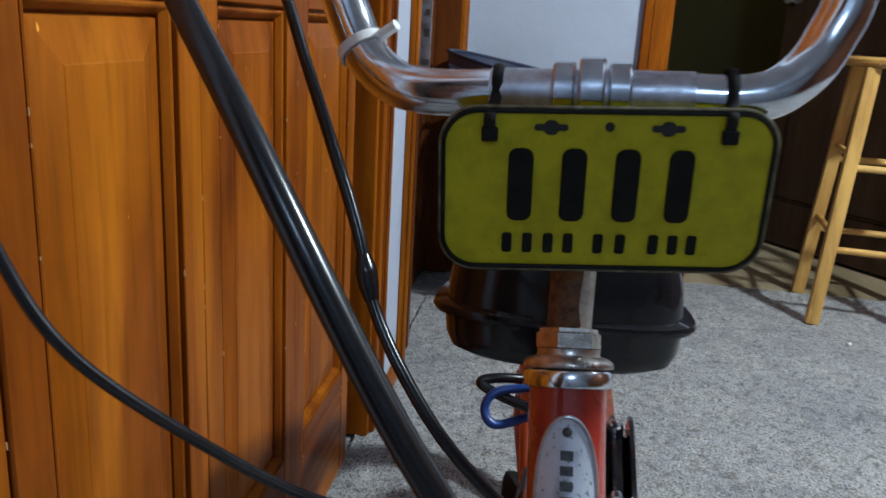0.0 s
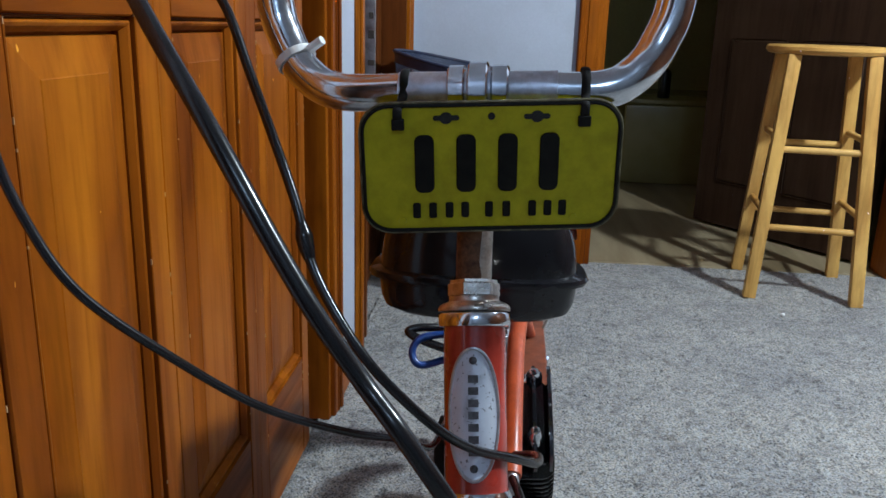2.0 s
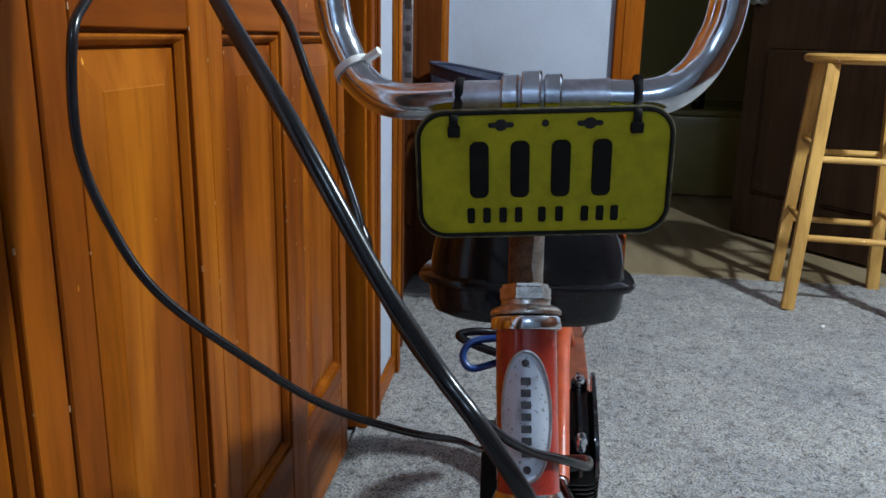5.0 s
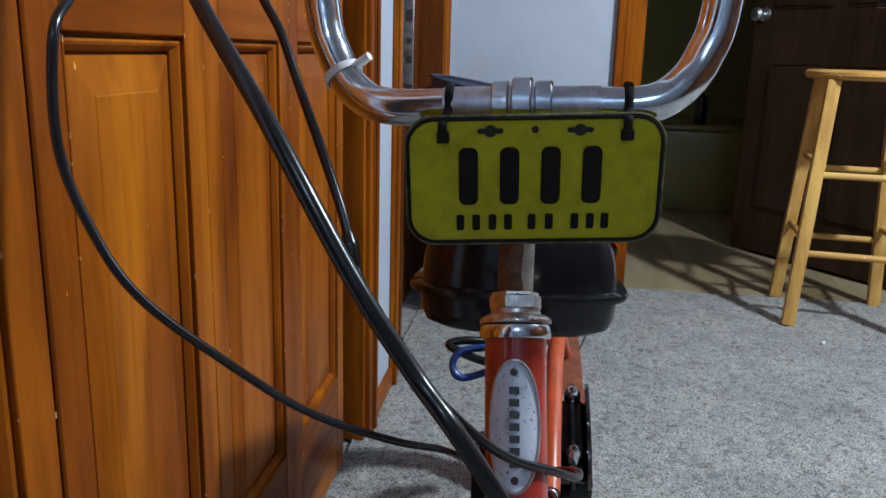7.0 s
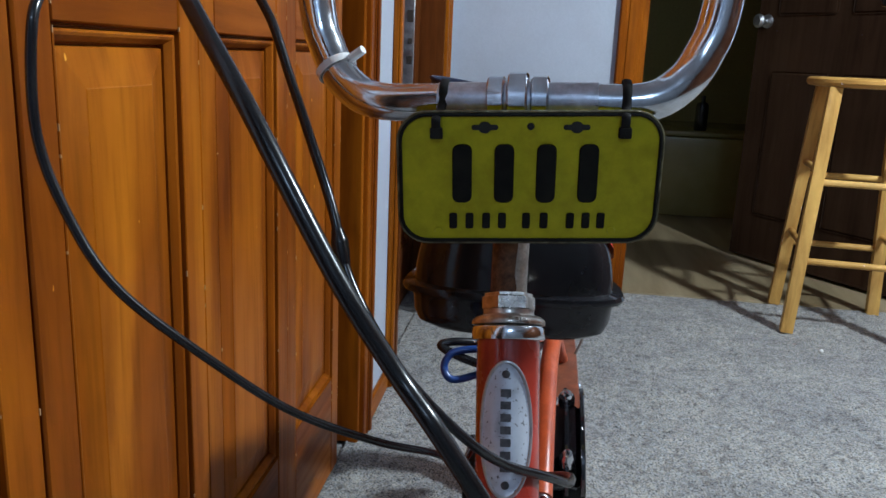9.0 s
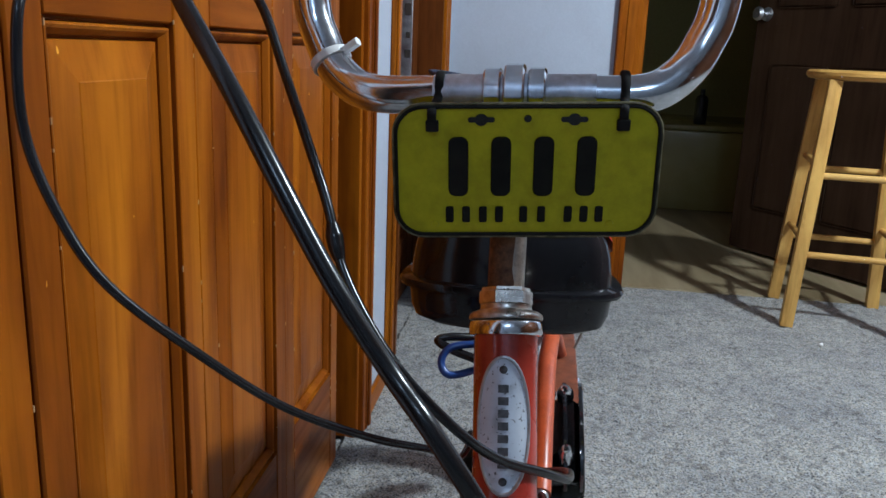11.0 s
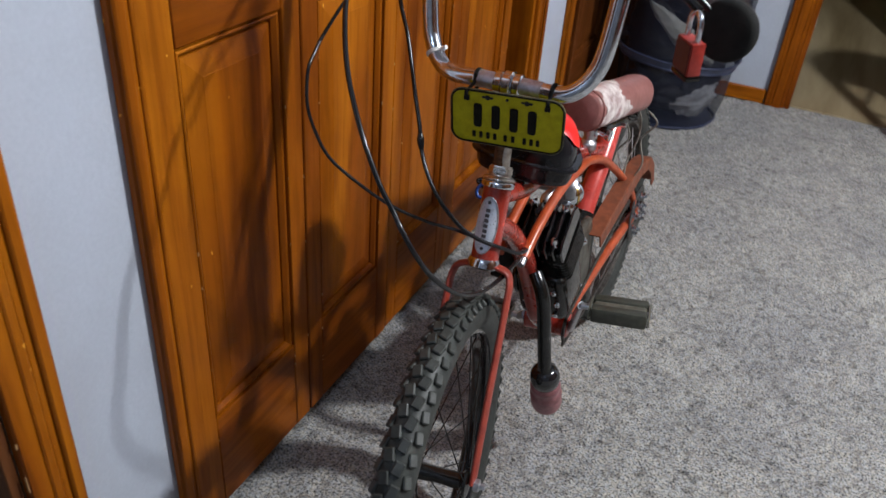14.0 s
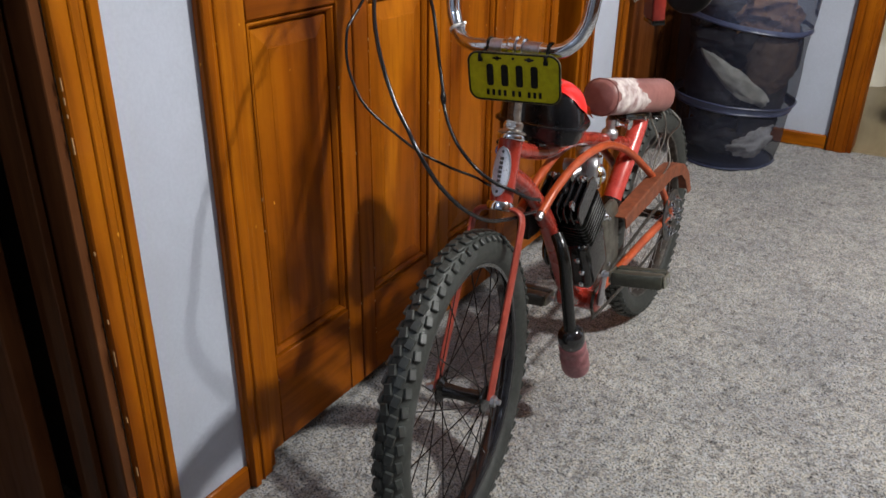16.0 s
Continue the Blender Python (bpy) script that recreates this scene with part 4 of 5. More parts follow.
part("tank_film", tank_shell([(1.12, 0.6390), (1.07, 0.6455), (1.025, 0.653), (0.99, 0.662)], 8, radians(32), radians(64), 0.05), red_film, bike, "bright red plastic film on the tank flank")
part("filler_cap", lathe([(0, 0), (0.019, 0), (0.021, 0.003), (0.021, 0.012), (0.018, 0.015), (0, 0.016)], 20, Matrix.Translation((0.335, 0.515, 0.7085))), chrome, bike)
part("tank_bracket", box((0.328, 0.46, 0.590), (0.350, 0.49, 0.6155), 0.003), engine_black, bike)
part("fuel_tap", lathe([(0, 0), (0.006, 0), (0.007, 0.012), (0.010, 0.014), (0.010, 0.022), (0.005, 0.024), (0.005, 0.03), (0, 0.03)], 10, Matrix.Translation((0.360, 0.54, 0.587))), brushed, bike)

# wiring below the tank
part("blue_hose", tube([(0.322, 0.418, 0.617), (0.303, 0.414, 0.614), (0.297, 0.410, 0.605), (0.304, 0.407, 0.597), (0.327, 0.42, 0.600)], 0.0026, 10), blue_hose, bike, "short loop of blue hose")
part("ignition_wire", tube([(0.335, 0.44, 0.612), (0.306, 0.425, 0.618), (0.293, 0.420, 0.616), (0.306, 0.415, 0.611), (0.330, 0.41, 0.606)], 0.0030, 10), cable_black, bike)
part("ignition_box", box((0.308, 0.478, 0.418), (0.334, 0.528, 0.500), 0.005, None, None, 2), matte_black, bike, "black ignition box")

# engine
EM = Matrix.Translation(B(0.012, 0.632, 0.395)) @ pose(0, 0, 0, 37, -4, 0)
KM = Matrix.Translation(B(0.006, 0.635, 0.395)) @ pose(0, 0, 0, 20, -4, 0)
fins = part("cylinder", lathe([(0, 0.0), (0.030, 0.0), (0.030, 0.115), (0, 0.115)], 20, EM), engine_black, bike, "black finned engine cylinder")
head = part("cylinder_head", box((-0.040, -0.040, 0.084), (0.040, 0.040, 0.098), 0.003, None, EM), engine_black, bike, "black finned cylinder head")
for k in range(7):
    x = -0.042 + k * 0.014
    part("fin", slab([(-0.046, 0.0), (0.046, 0.0), (0.044, 0.030), (0.030, 0.040), (-0.030, 0.040), (-0.044, 0.030)], 0.0040, EM @ Matrix.Translation((x - 0.002, 0, 0.090)) @ pose(0, 0, 0, 90, 0, 90), 0.0008, 1), gloss_black, head)
for k in range(7):
    w = 0.046
    part("fin", slab(rounded(w * 2, w * 2.05, 0.012, 3), 0.0034, EM @ Matrix.Translation((0, 0, 0.010 + k * 0.0105)), 0.0008, 1), engine_black, fins)
for x, y in ((0.026, 0.026), (-0.026, 0.026), (0.026, -0.026), (-0.026, -0.026)):
    c = EM @ Vector((x * 1.1, y * 1.1, 0.120))
    part("head_nut", lathe([(0.0075, 0), (0.0075, 0.009), (0.0060, 0.013), (0.0040, 0.017), (0, 0.018)], 12, along(c, EM @ Vector((x * 1.1, y * 1.1, 0.2)))), chrome, head)
part("spark_plug", lathe([(0.010, 0), (0.010, 0.010), (0.006, 0.011), (0.0055, 0.03), (0.008, 0.032), (0.008, 0.05), (0, 0.052)], 12, EM @ Matrix.Translation((0, 0, 0.119))), gloss_black, bike)
part("crankcase", box((-0.044, -0.070, -0.106), (0.047, 0.030, 0.010), 0.020, None, KM, 3), engine_black, bike, "black engine crankcase")
cover_alloy = plain("dull_olive_alloy", (0.10, 0.095, 0.075), (0.18, 0.17, 0.14), 0.42, 0.6, scale=60, dirt=0.5, dirt_scale=50)
part("side_cover", slab(rounded(0.092, 0.160, 0.034, 8), 0.012, KM @ Matrix.Translation((0.022, 0.074, -0.088)) @ pose(0, 0, 0, 90, 0, 90) @ pose(0, 0, 0, 0, 0, -14), 0.004, 2), cover_alloy, bike, "dull olive-grey engine side cover")
part("magneto_cover", lathe([(0, 0), (0.046, 0), (0.048, 0.004), (0.042, 0.011), (0, 0.012)], 28, KM @ Matrix.Translation((-0.048, -0.01, -0.05)) @ pose(0, 0, 0, 0, -90, 0)), engine_black, bike)
for y, z in ((0.075, -0.035), (0.045, -0.135)):
    c = KM @ Vector((0.034, y, z))
    part("cover_screw", lathe([(0.005, 0), (0.0048, 0.003), (0.002, 0.005), (0, 0.005)], 10, along(c, c + side)), chrome, bike)
for x, z in ((0.028, -0.020), (0.028, -0.084), (-0.026, -0.06), (0.033, -0.052)):
    c = KM @ Vector((x, -0.069, z))
    part("case_screw", lathe([(0.0055, 0), (0.0055, 0.004), (0.003, 0.006), (0, 0.0062)], 10, along(c, KM @ Vector((x, -0.2, z)))), chrome, bike)
CB = B(-0.004, 0.682, 0.500)
for dx, dy, dz, r in ((0.030, -0.018, -0.022, 0.0075), (0.026, 0.020, 0.022, 0.006), (0.012, -0.026, 0.026, 0.0065), (0.034, 0.004, -0.034, 0.006)):
    c = CB + Vector((dx - 0.012, dy, dz))
    part("carburettor_screw", lathe([(r, 0), (r, 0.012), (r * 0.7, 0.014), (r * 0.7, 0.020), (0, 0.021)], 12, along(c, c + Vector((0.8, -0.5, 0.25)))), chrome, bike)
carb = bmesh.new()
lathe([(0, -0.03), (0.017, -0.03), (0.020, -0.024), (0.020, -0.004), (0.014, 0.0), (0.014, 0.022), (0.017, 0.024), (0.017, 0.040), (0.009, 0.046), (0, 0.046)], 20, Matrix.Translation(CB), carb)
lathe([(0, -0.045), (0.012, -0.045), (0.012, 0.0), (0.023, 0.004), (0.024, 0.016), (0.020, 0.022), (0, 0.022)], 20, Matrix.Translation(CB + Vector((0.008, 0, 0.004))) @ pose(0, 0, 0, 0, 90, 12), carb)
part("carburettor", carb, brushed, bike, "small bright metal carburettor")
part("intake_pipe", tube([CB + Vector((0, -0.01, 0)), CB + Vector((-0.01, -0.04, -0.01)), EM @ Vector((0, 0.035, 0.07))], 0.010, 12), brushed, bike)

part("tube_plug", rod(B(0.020, 0.447, 0.493), B(0.020, 0.433, 0.486), 0.0062, 12, None, 0.001), brushed, bike, "dull metal plug in the side tube")
part("breather", lathe([(0, 0), (0.0095, 0), (0.0105, 0.004), (0.0105, 0.010), (0.0155, 0.013), (0.0170, 0.017), (0.0170, 0.026), (0.0150, 0.030), (0.0095, 0.034), (0.0085, 0.042), (0.0105, 0.045), (0.0100, 0.053), (0.005, 0.057), (0, 0.057)], 18, Matrix.Translation(B(0.008, 0.785, 0.522))), brushed, bike, "stubby bright metal fitting behind the tank")
FA = Vector((0.55, 0.80, 0.12)).normalized()
FC = Vector((0.352, 0.705, 0.478))
filt = part("air_filter", lathe([(0, 0), (0.020, 0), (0.0245, 0.004), (0.0255, 0.008), (0.0255, 0.034), (0.0235, 0.036), (0.0235, 0.044), (0.0185, 0.050), (0, 0.051)], 28, along(FC - FA * 0.022, FC + FA)), chrome, bike, "round bright metal air filter")
part("filter_ring", lathe([(0.0253, 0.030), (0.0268, 0.031), (0.0268, 0.0345), (0.0253, 0.0355)], 28, along(FC - FA * 0.022, FC + FA), hollow=True), brass, filt, "thin yellow ring")
for k in range(5):
    w = math.tau * k / 5
    c = FC - FA * 0.022 + FA.orthogonal().normalized() * 0.016 * math.cos(w) + FA.cross(FA.orthogonal().normalized()) * 0.016 * math.sin(w)
    part("filter_screw", lathe([(0.0032, 0), (0.0030, 0.002), (0.0015, 0.003), (0, 0.003)], 8, along(c, c - FA)), brushed, filt)

# exhaust
EX = [B(0.018, 0.515, 0.425), B(0.032, 0.505, 0.405), B(0.040, 0.503, 0.375), B(0.044, 0.506, 0.32), B(0.050, 0.510, 0.232)]
ex_ob = part("exhaust_pipe", tube(EX, 0.0118, 18), engine_black, bike, "black exhaust pipe with a fat end")
e0, e1 = B(0.050, 0.510, 0.236), B(0.046, 0.552, 0.128)
L = (e1 - e0).length
part("exhaust_collar", lathe([(0.0125, -0.004), (0.018, 0.0), (0.0245, 0.008), (0.0265, 0.020), (0.0255, 0.034), (0.0225, 0.040), (0, 0.040)], 24, along(e0, e1)), gloss_black, ex_ob)
part("exhaust_tip", lathe([(0.0225, 0.036), (0.0268, 0.042), (0.0272, 0.050), (0.0256, 0.058), (0.0268, 0.066), (0.0290, 0.074), (0.0280, 0.090), (0.0286, L - 0.010), (0.0262, L), (0.021, L), (0.020, L - 0.03), (0, L - 0.03)], 24, along(e0, e1)), plain("tip_plastic", (0.22, 0.075, 0.085), (0.34, 0.15, 0.16), 0.35, scale=50, dirt=0.5, dirt_scale=60), ex_ob, "faded dusky red tip")

# cranks and pedals
BBc = B(0, 0.67, 0.222)
for s, end in ((1, Vector((0.438, 0.612, 0.322))), (-1, Vector((0.292, 0.738, 0.158)))):
    a0 = BBc + side * (0.046 * s)
    part("crank_arm", tube([a0, a0.lerp(end, 0.4), end], [0.011, 0.009, 0.0085], 12, 6, None, (0.7, 1.0), side), brushed, bike)
    out = Vector((1, 0.15, 0.10)).normalized() * s if s > 0 else Vector((-1, -0.15, 0.02)).normalized()
    pc = end + out * 0.066
    pm = Matrix((out, out.cross(Vector((0, 0, 1))).normalized() * -1, (out.cross(out.cross(Vector((0, 0, 1)))) * -1).normalized())).transposed().to_4x4()
    pm.translation = pc
    pm = pm @ pose(0, 0, 0, -14 * s, 0, 0)
    ped = part("pedal", rod(end, end + out * 0.122, 0.0058, 12, None, 0.001), brushed, bike, "black rubber block pedal")
    for yy in (-0.026, 0.026):
        part("pedal_block", box((-0.046, yy - 0.0145, -0.0135), (0.050, yy + 0.0145, 0.0135), 0.007, None, pm, 2), dark_rubber, ped)
    part("pedal_core", box((-0.044, -0.0108, -0.010), (0.048, 0.0108, 0.010), 0.003, None, pm), pedal_metal, ped)
    for xx in (-0.050, 0.051):
        part("end_plate", slab(rounded(0.070, 0.024, 0.009, 4), 0.003, pm @ Matrix.Translation((xx, 0, 0)) @ pose(0, 0, 0, 90, 0, 90), 0.0005, 1), pedal_metal, ped)
part("chain_ring", lathe([(0.016, 0), (0.029, 0), (0.029, 0.003), (0.016, 0.003)], 36, along(BBc + side * 0.036, BBc + side * 1)), dark_steel, bike)

# chain guard: a bent flat sheet
guard = [(0.753, 0.378), (0.80, 0.384), (0.859, 0.390), (0.989, 0.399), (1.09, 0.394), (1.16, 0.374), (1.203, 0.342), (1.232, 0.286), (1.208, 0.283), (1.180, 0.326), (1.140, 0.354), (1.070, 0.368), (0.901, 0.358), (0.762, 0.352)]
gb = slab(guard, 0.003, None, 0.0008, 1)
for v in gb.verts:
    v.co = B(0.060 + v.co.z, v.co.x, v.co.y)
flange = []
for i, (y, z) in enumerate(guard[:8]):
    before, after = guard[max(0, i - 1)], guard[min(7, i + 1)]
    n = Vector((before[1] - after[1], after[0] - before[0])).normalized() * 0.0022
    flange.append([gb.verts.new(B(u, y + n.x * k, z + n.y * k)) for u, k in ((0.0625, 0), (0.0615, 1), (0.032, 1), (0.032, 0))])
for u, v in zip(flange, flange[1:]):
    for j in range(4):
        gb.faces.new((u[j], u[(j + 1) % 4], v[(j + 1) % 4], v[j]))
gb.faces.new(flange[0][::-1])
gb.faces.new(flange[-1])
part("chain_guard", gb, rust_paint, bike, "rusty orange bent chain guard")
part("chain", tube([B(0.040, 0.640, 0.222), B(0.040, 0.649, 0.243), B(0.040, 0.67, 0.252), B(0.045, 0.9, 0.296), B(0.05, 1.08, 0.316), B(0.05, 1.122, 0.27), B(0.05, 1.08, 0.226), B(0.045, 0.9, 0.198), B(0.040, 0.67, 0.192), B(0.040, 0.649, 0.201), B(0.040, 0.640, 0.220)], 0.0048, 6, 14, None, (0.6, 1.0)), dark_steel, bike)
part("rear_sprocket", lathe([(0.022, 0), (0.064, 0), (0.064, 0.0025), (0.022, 0.0025)], 36, along(B(0.058, 1.085, 0.268), B(1, 1.085, 0.268)), hollow=True), dark_steel, bike, "dull metal drive sprocket")
for k in range(9):
    c = B(0.0605, 1.085 + 0.045 * math.cos(math.tau * k / 9), 0.268 + 0.045 * math.sin(math.tau * k / 9))
    part("sprocket_bolt", lathe([(0.0075, 0), (0.0075, 0.006), (0.004, 0.007), (0.004, 0.012), (0, 0.012)], 6, along(c, c + side)), chrome, bike)
for k in range(5):
    c = B(0.060, 1.06 + 0.016 * k, 0.30 - 0.012 * k)
    part("guard_bolt", lathe([(0.006, 0), (0.006, 0.006), (0.003, 0.007), (0.003, 0.014), (0, 0.014)], 6, along(c, c + side)), chrome, bike)
part("mount_bolt", lathe([(0.009, 0), (0.0085, 0.006), (0.004, 0.012), (0, 0.013)], 12, along(B(0.045, 0.672, 0.41), B(1, 0.672, 0.41))), chrome, bike)

# seat
SA, SE = Vector((0.354, 0.712, 0.636)), Vector((0.387, 0.998, 0.582))
sy = (SE - SA).normalized()
sx = (Vector((1, 0, 0.05)) - sy * sy.x).normalized()
SM = Matrix((sx, sy, sx.cross(sy))).transposed().to_4x4()
SM.translation = (SA + SE) / 2
HALF = (SE - SA).length / 2


def seat_point(t, a, grow=0.0):
    """A point of the roll-shaped pad: t runs from nose (-1) to tail (1), a round it."""
    e = (1 - max(0.0, abs(t) - 0.93) ** 2 * 46) * (1 + 0.012 * math.sin(5 * t + 2 * a))
    ca, sa = math.cos(a), math.sin(a)
    rr = (abs(ca) ** 2.25 + abs(sa) ** 2.25) ** (-1 / 2.25)
    return SM @ Vector(((0.0370 * e + grow) * rr * ca, HALF * t, (0.0355 * e + grow) * rr * sa))


def seat_sheet(ts, angles, grow, closed):
    bm, rows = bmesh.new(), []
    for t in ts:
        rows.append([bm.verts.new(seat_point(t, a, grow)) for a in angles])
    n = len(angles)
    for u, v in zip(rows, rows[1:]):
        for j in range(n if closed else n - 1):
            bm.faces.new((u[j], u[(j + 1) % n], v[(j + 1) % n], v[j]))
    if closed:
        bm.faces.new(rows[0][::-1])
        bm.faces.new(rows[-1])
    return bm


seat_ob = part("seat", seat_sheet([-1, -0.99, -0.975, -0.955, -0.93] + [-0.9 + 0.1 * k for k in range(19)] + [0.93, 0.955, 0.975, 0.99, 1], [math.tau * j / 28 for j in range(28)], 0.0, True), seat_vinyl, bike, "dusky red roll-shaped vinyl seat with a torn pale patch")
part("nose_piping", tube([seat_point(-0.945, math.tau * j / 28, 0.0004) for j in range(29)], 0.0016, 6, 1), seat_vinyl, seat_ob)
rng = random.Random(4)
tear = bmesh.new()
rows = []
for j in range(30):
    a = radians(-58 + 190 * j / 29)
    t0 = -0.90 + 0.05 * math.sin(j * 0.8) + rng.uniform(-0.02, 0.02)
    t1 = -0.10 + 0.17 * math.sin(j * 0.33 - 0.4) + rng.uniform(-0.06, 0.06)
    rows.append([tear.verts.new(seat_point(t0 + (t1 - t0) * k / 9, a, 0.0008)) for k in range(10)])
for u, v in zip(rows, rows[1:]):
    for j in range(9):
        tear.faces.new((u[j], u[j + 1], v[j + 1], v[j]))
part("torn_patch", tear, seat_tear, seat_ob, "torn pale cloth patch")
part("seat_plate", box((-0.020, -0.055, -0.047), (0.020, 0.060, -0.034), 0.004, None, SM, 2), engine_black, bike, "black seat bracket")
part("seat_bolt", rod(SM @ Vector((-0.026, 0.020, -0.044)), SM @ Vector((0.030, 0.020, -0.044)), 0.0045, 10, None, 0.001), chrome, bike)
for k, (dx, dy, sag) in enumerate(((0.018, 0.125, 0.0), (0.034, 0.138, 0.012), (-0.010, 0.130, -0.008))):
    top = SM @ Vector((dx, dy, -0.030))
    part("hanging_wire", tube([top, top + Vector((0.006 + sag, 0.018, -0.030)), top + Vector((0.004 - sag, 0.030, -0.075)), top + Vector((-0.006 + sag, 0.020, -0.120)), top + Vector((-0.004, 0.004 + sag, -0.155))], 0.0019, 8, 8), wire_grey, bike, "thin grey wire hanging behind the seat")
part("seat_clip", lathe([(0, 0), (0.010, 0), (0.012, 0.003), (0.012, 0.012), (0.008, 0.015), (0.008, 0.026), (0.011, 0.029), (0.011, 0.036), (0, 0.038)], 14, along(SM @ Vector((-0.010, -0.045, -0.048)), SM @ Vector((0.05, -0.045, -0.058)))), chrome, bike, "bright clamp under the seat")
part("seat_post", rod(B(0.012, 0.950, 0.535), B(0.014, 0.905, 0.572), 0.0125, 16), chrome, bike)
part("seat_clamp", lathe([(0.0185, 0), (0.0205, 0.001), (0.0205, 0.016), (0.0185, 0.017), (0, 0.017)], 20, along(B(0.013, 0.955, 0.537), B(0.012, 0.985, 0.570))), brushed, bike)
for s in (1, -1):
    part("seat_spring", tube([B(0.012 + 0.035 * s, 0.965 + 0.006 * math.cos(k * 1.57), 0.535 + k * 0.0016) + Vector((0.010 * math.sin(k * 1.57), 0.008 * math.cos(k * 1.57), 0)) for k in range(20)], 0.0020, 6, 3), engine_black, bike)

# lever with mirror
LC = Vector((0.463, 0.405, 0.955))
part("lever_clamp", lathe([(0.0115, -0.012), (0.0165, -0.010), (0.0165, 0.010), (0.0115, 0.012)], 18, along(LC, LC + Vector((0.05, 0.1, 1)))), engine_black, bike)
part("brake_lever", tube([LC + Vector((-0.016, -0.012, 0.006)), LC + Vector((0.02, -0.016, 0.001)), LC + Vector((0.05, -0.020, -0.014)), LC + Vector((0.086, -0.030, -0.034))], [0.0065, 0.0060, 0.0048, 0.0052], 12), engine_black, bike, "dark brake lever")
part("cable_stop", lathe([(0, 0), (0.006, 0), (0.006, 0.014), (0.004, 0.016), (0.004, 0.024), (0, 0.024)], 10, along(LC + Vector((0.012, -0.014, 0.006)), LC + Vector((0.04, -0.02, 0.05)))), chrome, bike)
MC = Vector((0.575, 0.427, 0.890))
mn = Vector((-0.12, -0.98, 0.10)).normalized()
mir = part("mirror", lathe([(0, 0.006), (0.029, 0.005), (0.0345, 0.001), (0.036, -0.004), (0.035, -0.010), (0, -0.010)], 32, along(MC, MC + mn)), matte_black, bike, "round black mirror back with a pale rim")
part("mirror_rim", lathe([(0.0352, -0.006), (0.0366, -0.0065), (0.0366, -0.009), (0.0350, -0.0100)], 32, along(MC, MC + mn), hollow=True), dark_steel, mir)
part("mirror_arm", tube([LC + Vector((0.03, 0.0, -0.004)), LC + Vector((0.07, 0.02, -0.03)), MC - mn * 0.008], 0.004, 10), engine_black, bike)

# padlock on the lever
LK = Vector((0.548, 0.374, 0.887))
lock = thing("padlock", LK, "dull red padlock hanging from the brake lever", "padlock")
lm = Matrix.Translation(LK) @ pose(0, 0, 0, 4, 3, -50) @ Matrix.Diagonal((0.85, 0.85, 0.88, 1))
part("body", box((-0.021, -0.010, -0.040), (0.021, 0.010, 0.004), 0.003, None, lm, 2), red_lock, lock)
part("base_cap", box((-0.0215, -0.0105, -0.047), (0.0215, 0.0105, -0.040), 0.002, None, lm, 2), engine_black, lock, "black base cap")
# darker red layer over the broad face, painting in its shade
part("shade_face", box((-0.0185, -0.0118, -0.038), (0.0185, -0.0098, 0.002), 0.001, None, lm), plain("lock_shade_red", (0.07, 0.010, 0.007), (0.10, 0.016, 0.011), 0.45, scale=60), lock, "front face in darker red for its shaded side")
part("key_plate", box((-0.014, -0.006, -0.0485), (0.014, 0.006, -0.047), 0.0005, None, lm), brushed, lock)
part("shackle", tube([lm @ Vector(p) for p in ((-0.013, 0, 0.002), (-0.013, 0, 0.024), (-0.009, 0, 0.034), (0, 0, 0.038), (0.009, 0, 0.034), (0.013, 0, 0.024), (0.013, 0, 0.002))], 0.0034, 12, 6), chrome, lock, "steel shackle")


# ---- stool ----
def stool():
    st = thing("bar_stool", (1.336, 2.596, 0), "tall round-topped bar stool of pale varnished wood", "stool")
    c = Vector((1.336, 2.596, 0))
    turned = Matrix.Rotation(radians(-8), 3, "Z")
    H = 0.793
    part("seat", lathe([(0, H - 0.030), (0.148, H - 0.030), (0.172, H - 0.026), (0.180, H - 0.016), (0.179, H - 0.007), (0.172, H - 0.001), (0.14, H), (0, H - 0.002)], 48, Matrix.Translation(c)), birch_x, st)
    feet = {}
    for sx, sy in ((-1, -1), (1, -1), (1, 1), (-1, 1)):
        foot, head = c + turned @ Vector((0.160 * sx, 0.166 * sy, 0.0)), c + turned @ Vector((0.113 * sx, 0.112 * sy, H - 0.029))
        feet[sx, sy] = (foot, head)
        d = (head - foot).normalized()
        x = turned @ Vector((1, 0, 0))
        a = (x - d * d.dot(x)).normalized()
        mm = Matrix((a, d.cross(a), d)).transposed().to_4x4()
        mm.translation = foot
        part("leg", box((-0.0190, -0.0190, 0.0), (0.0190, 0.0190, (head - foot).length), 0.004, None, mm, 2), birch_up, st)

    def at(k, z):
        f, h = feet[k]
        return f.lerp(h, z / (H - 0.029))

    for p, q, zs in (((-1, -1), (1, -1), (0.232, 0.478)), ((-1, 1), (1, 1), (0.232, 0.470)), ((-1, -1), (-1, 1), (0.275, 0.512)), ((1, -1), (1, 1), (0.275, 0.512))):
        for z in zs:
            part("rung", rod(at(p, z), at(q, z), 0.0105, 14), birch_x, st)
    return st


stool()


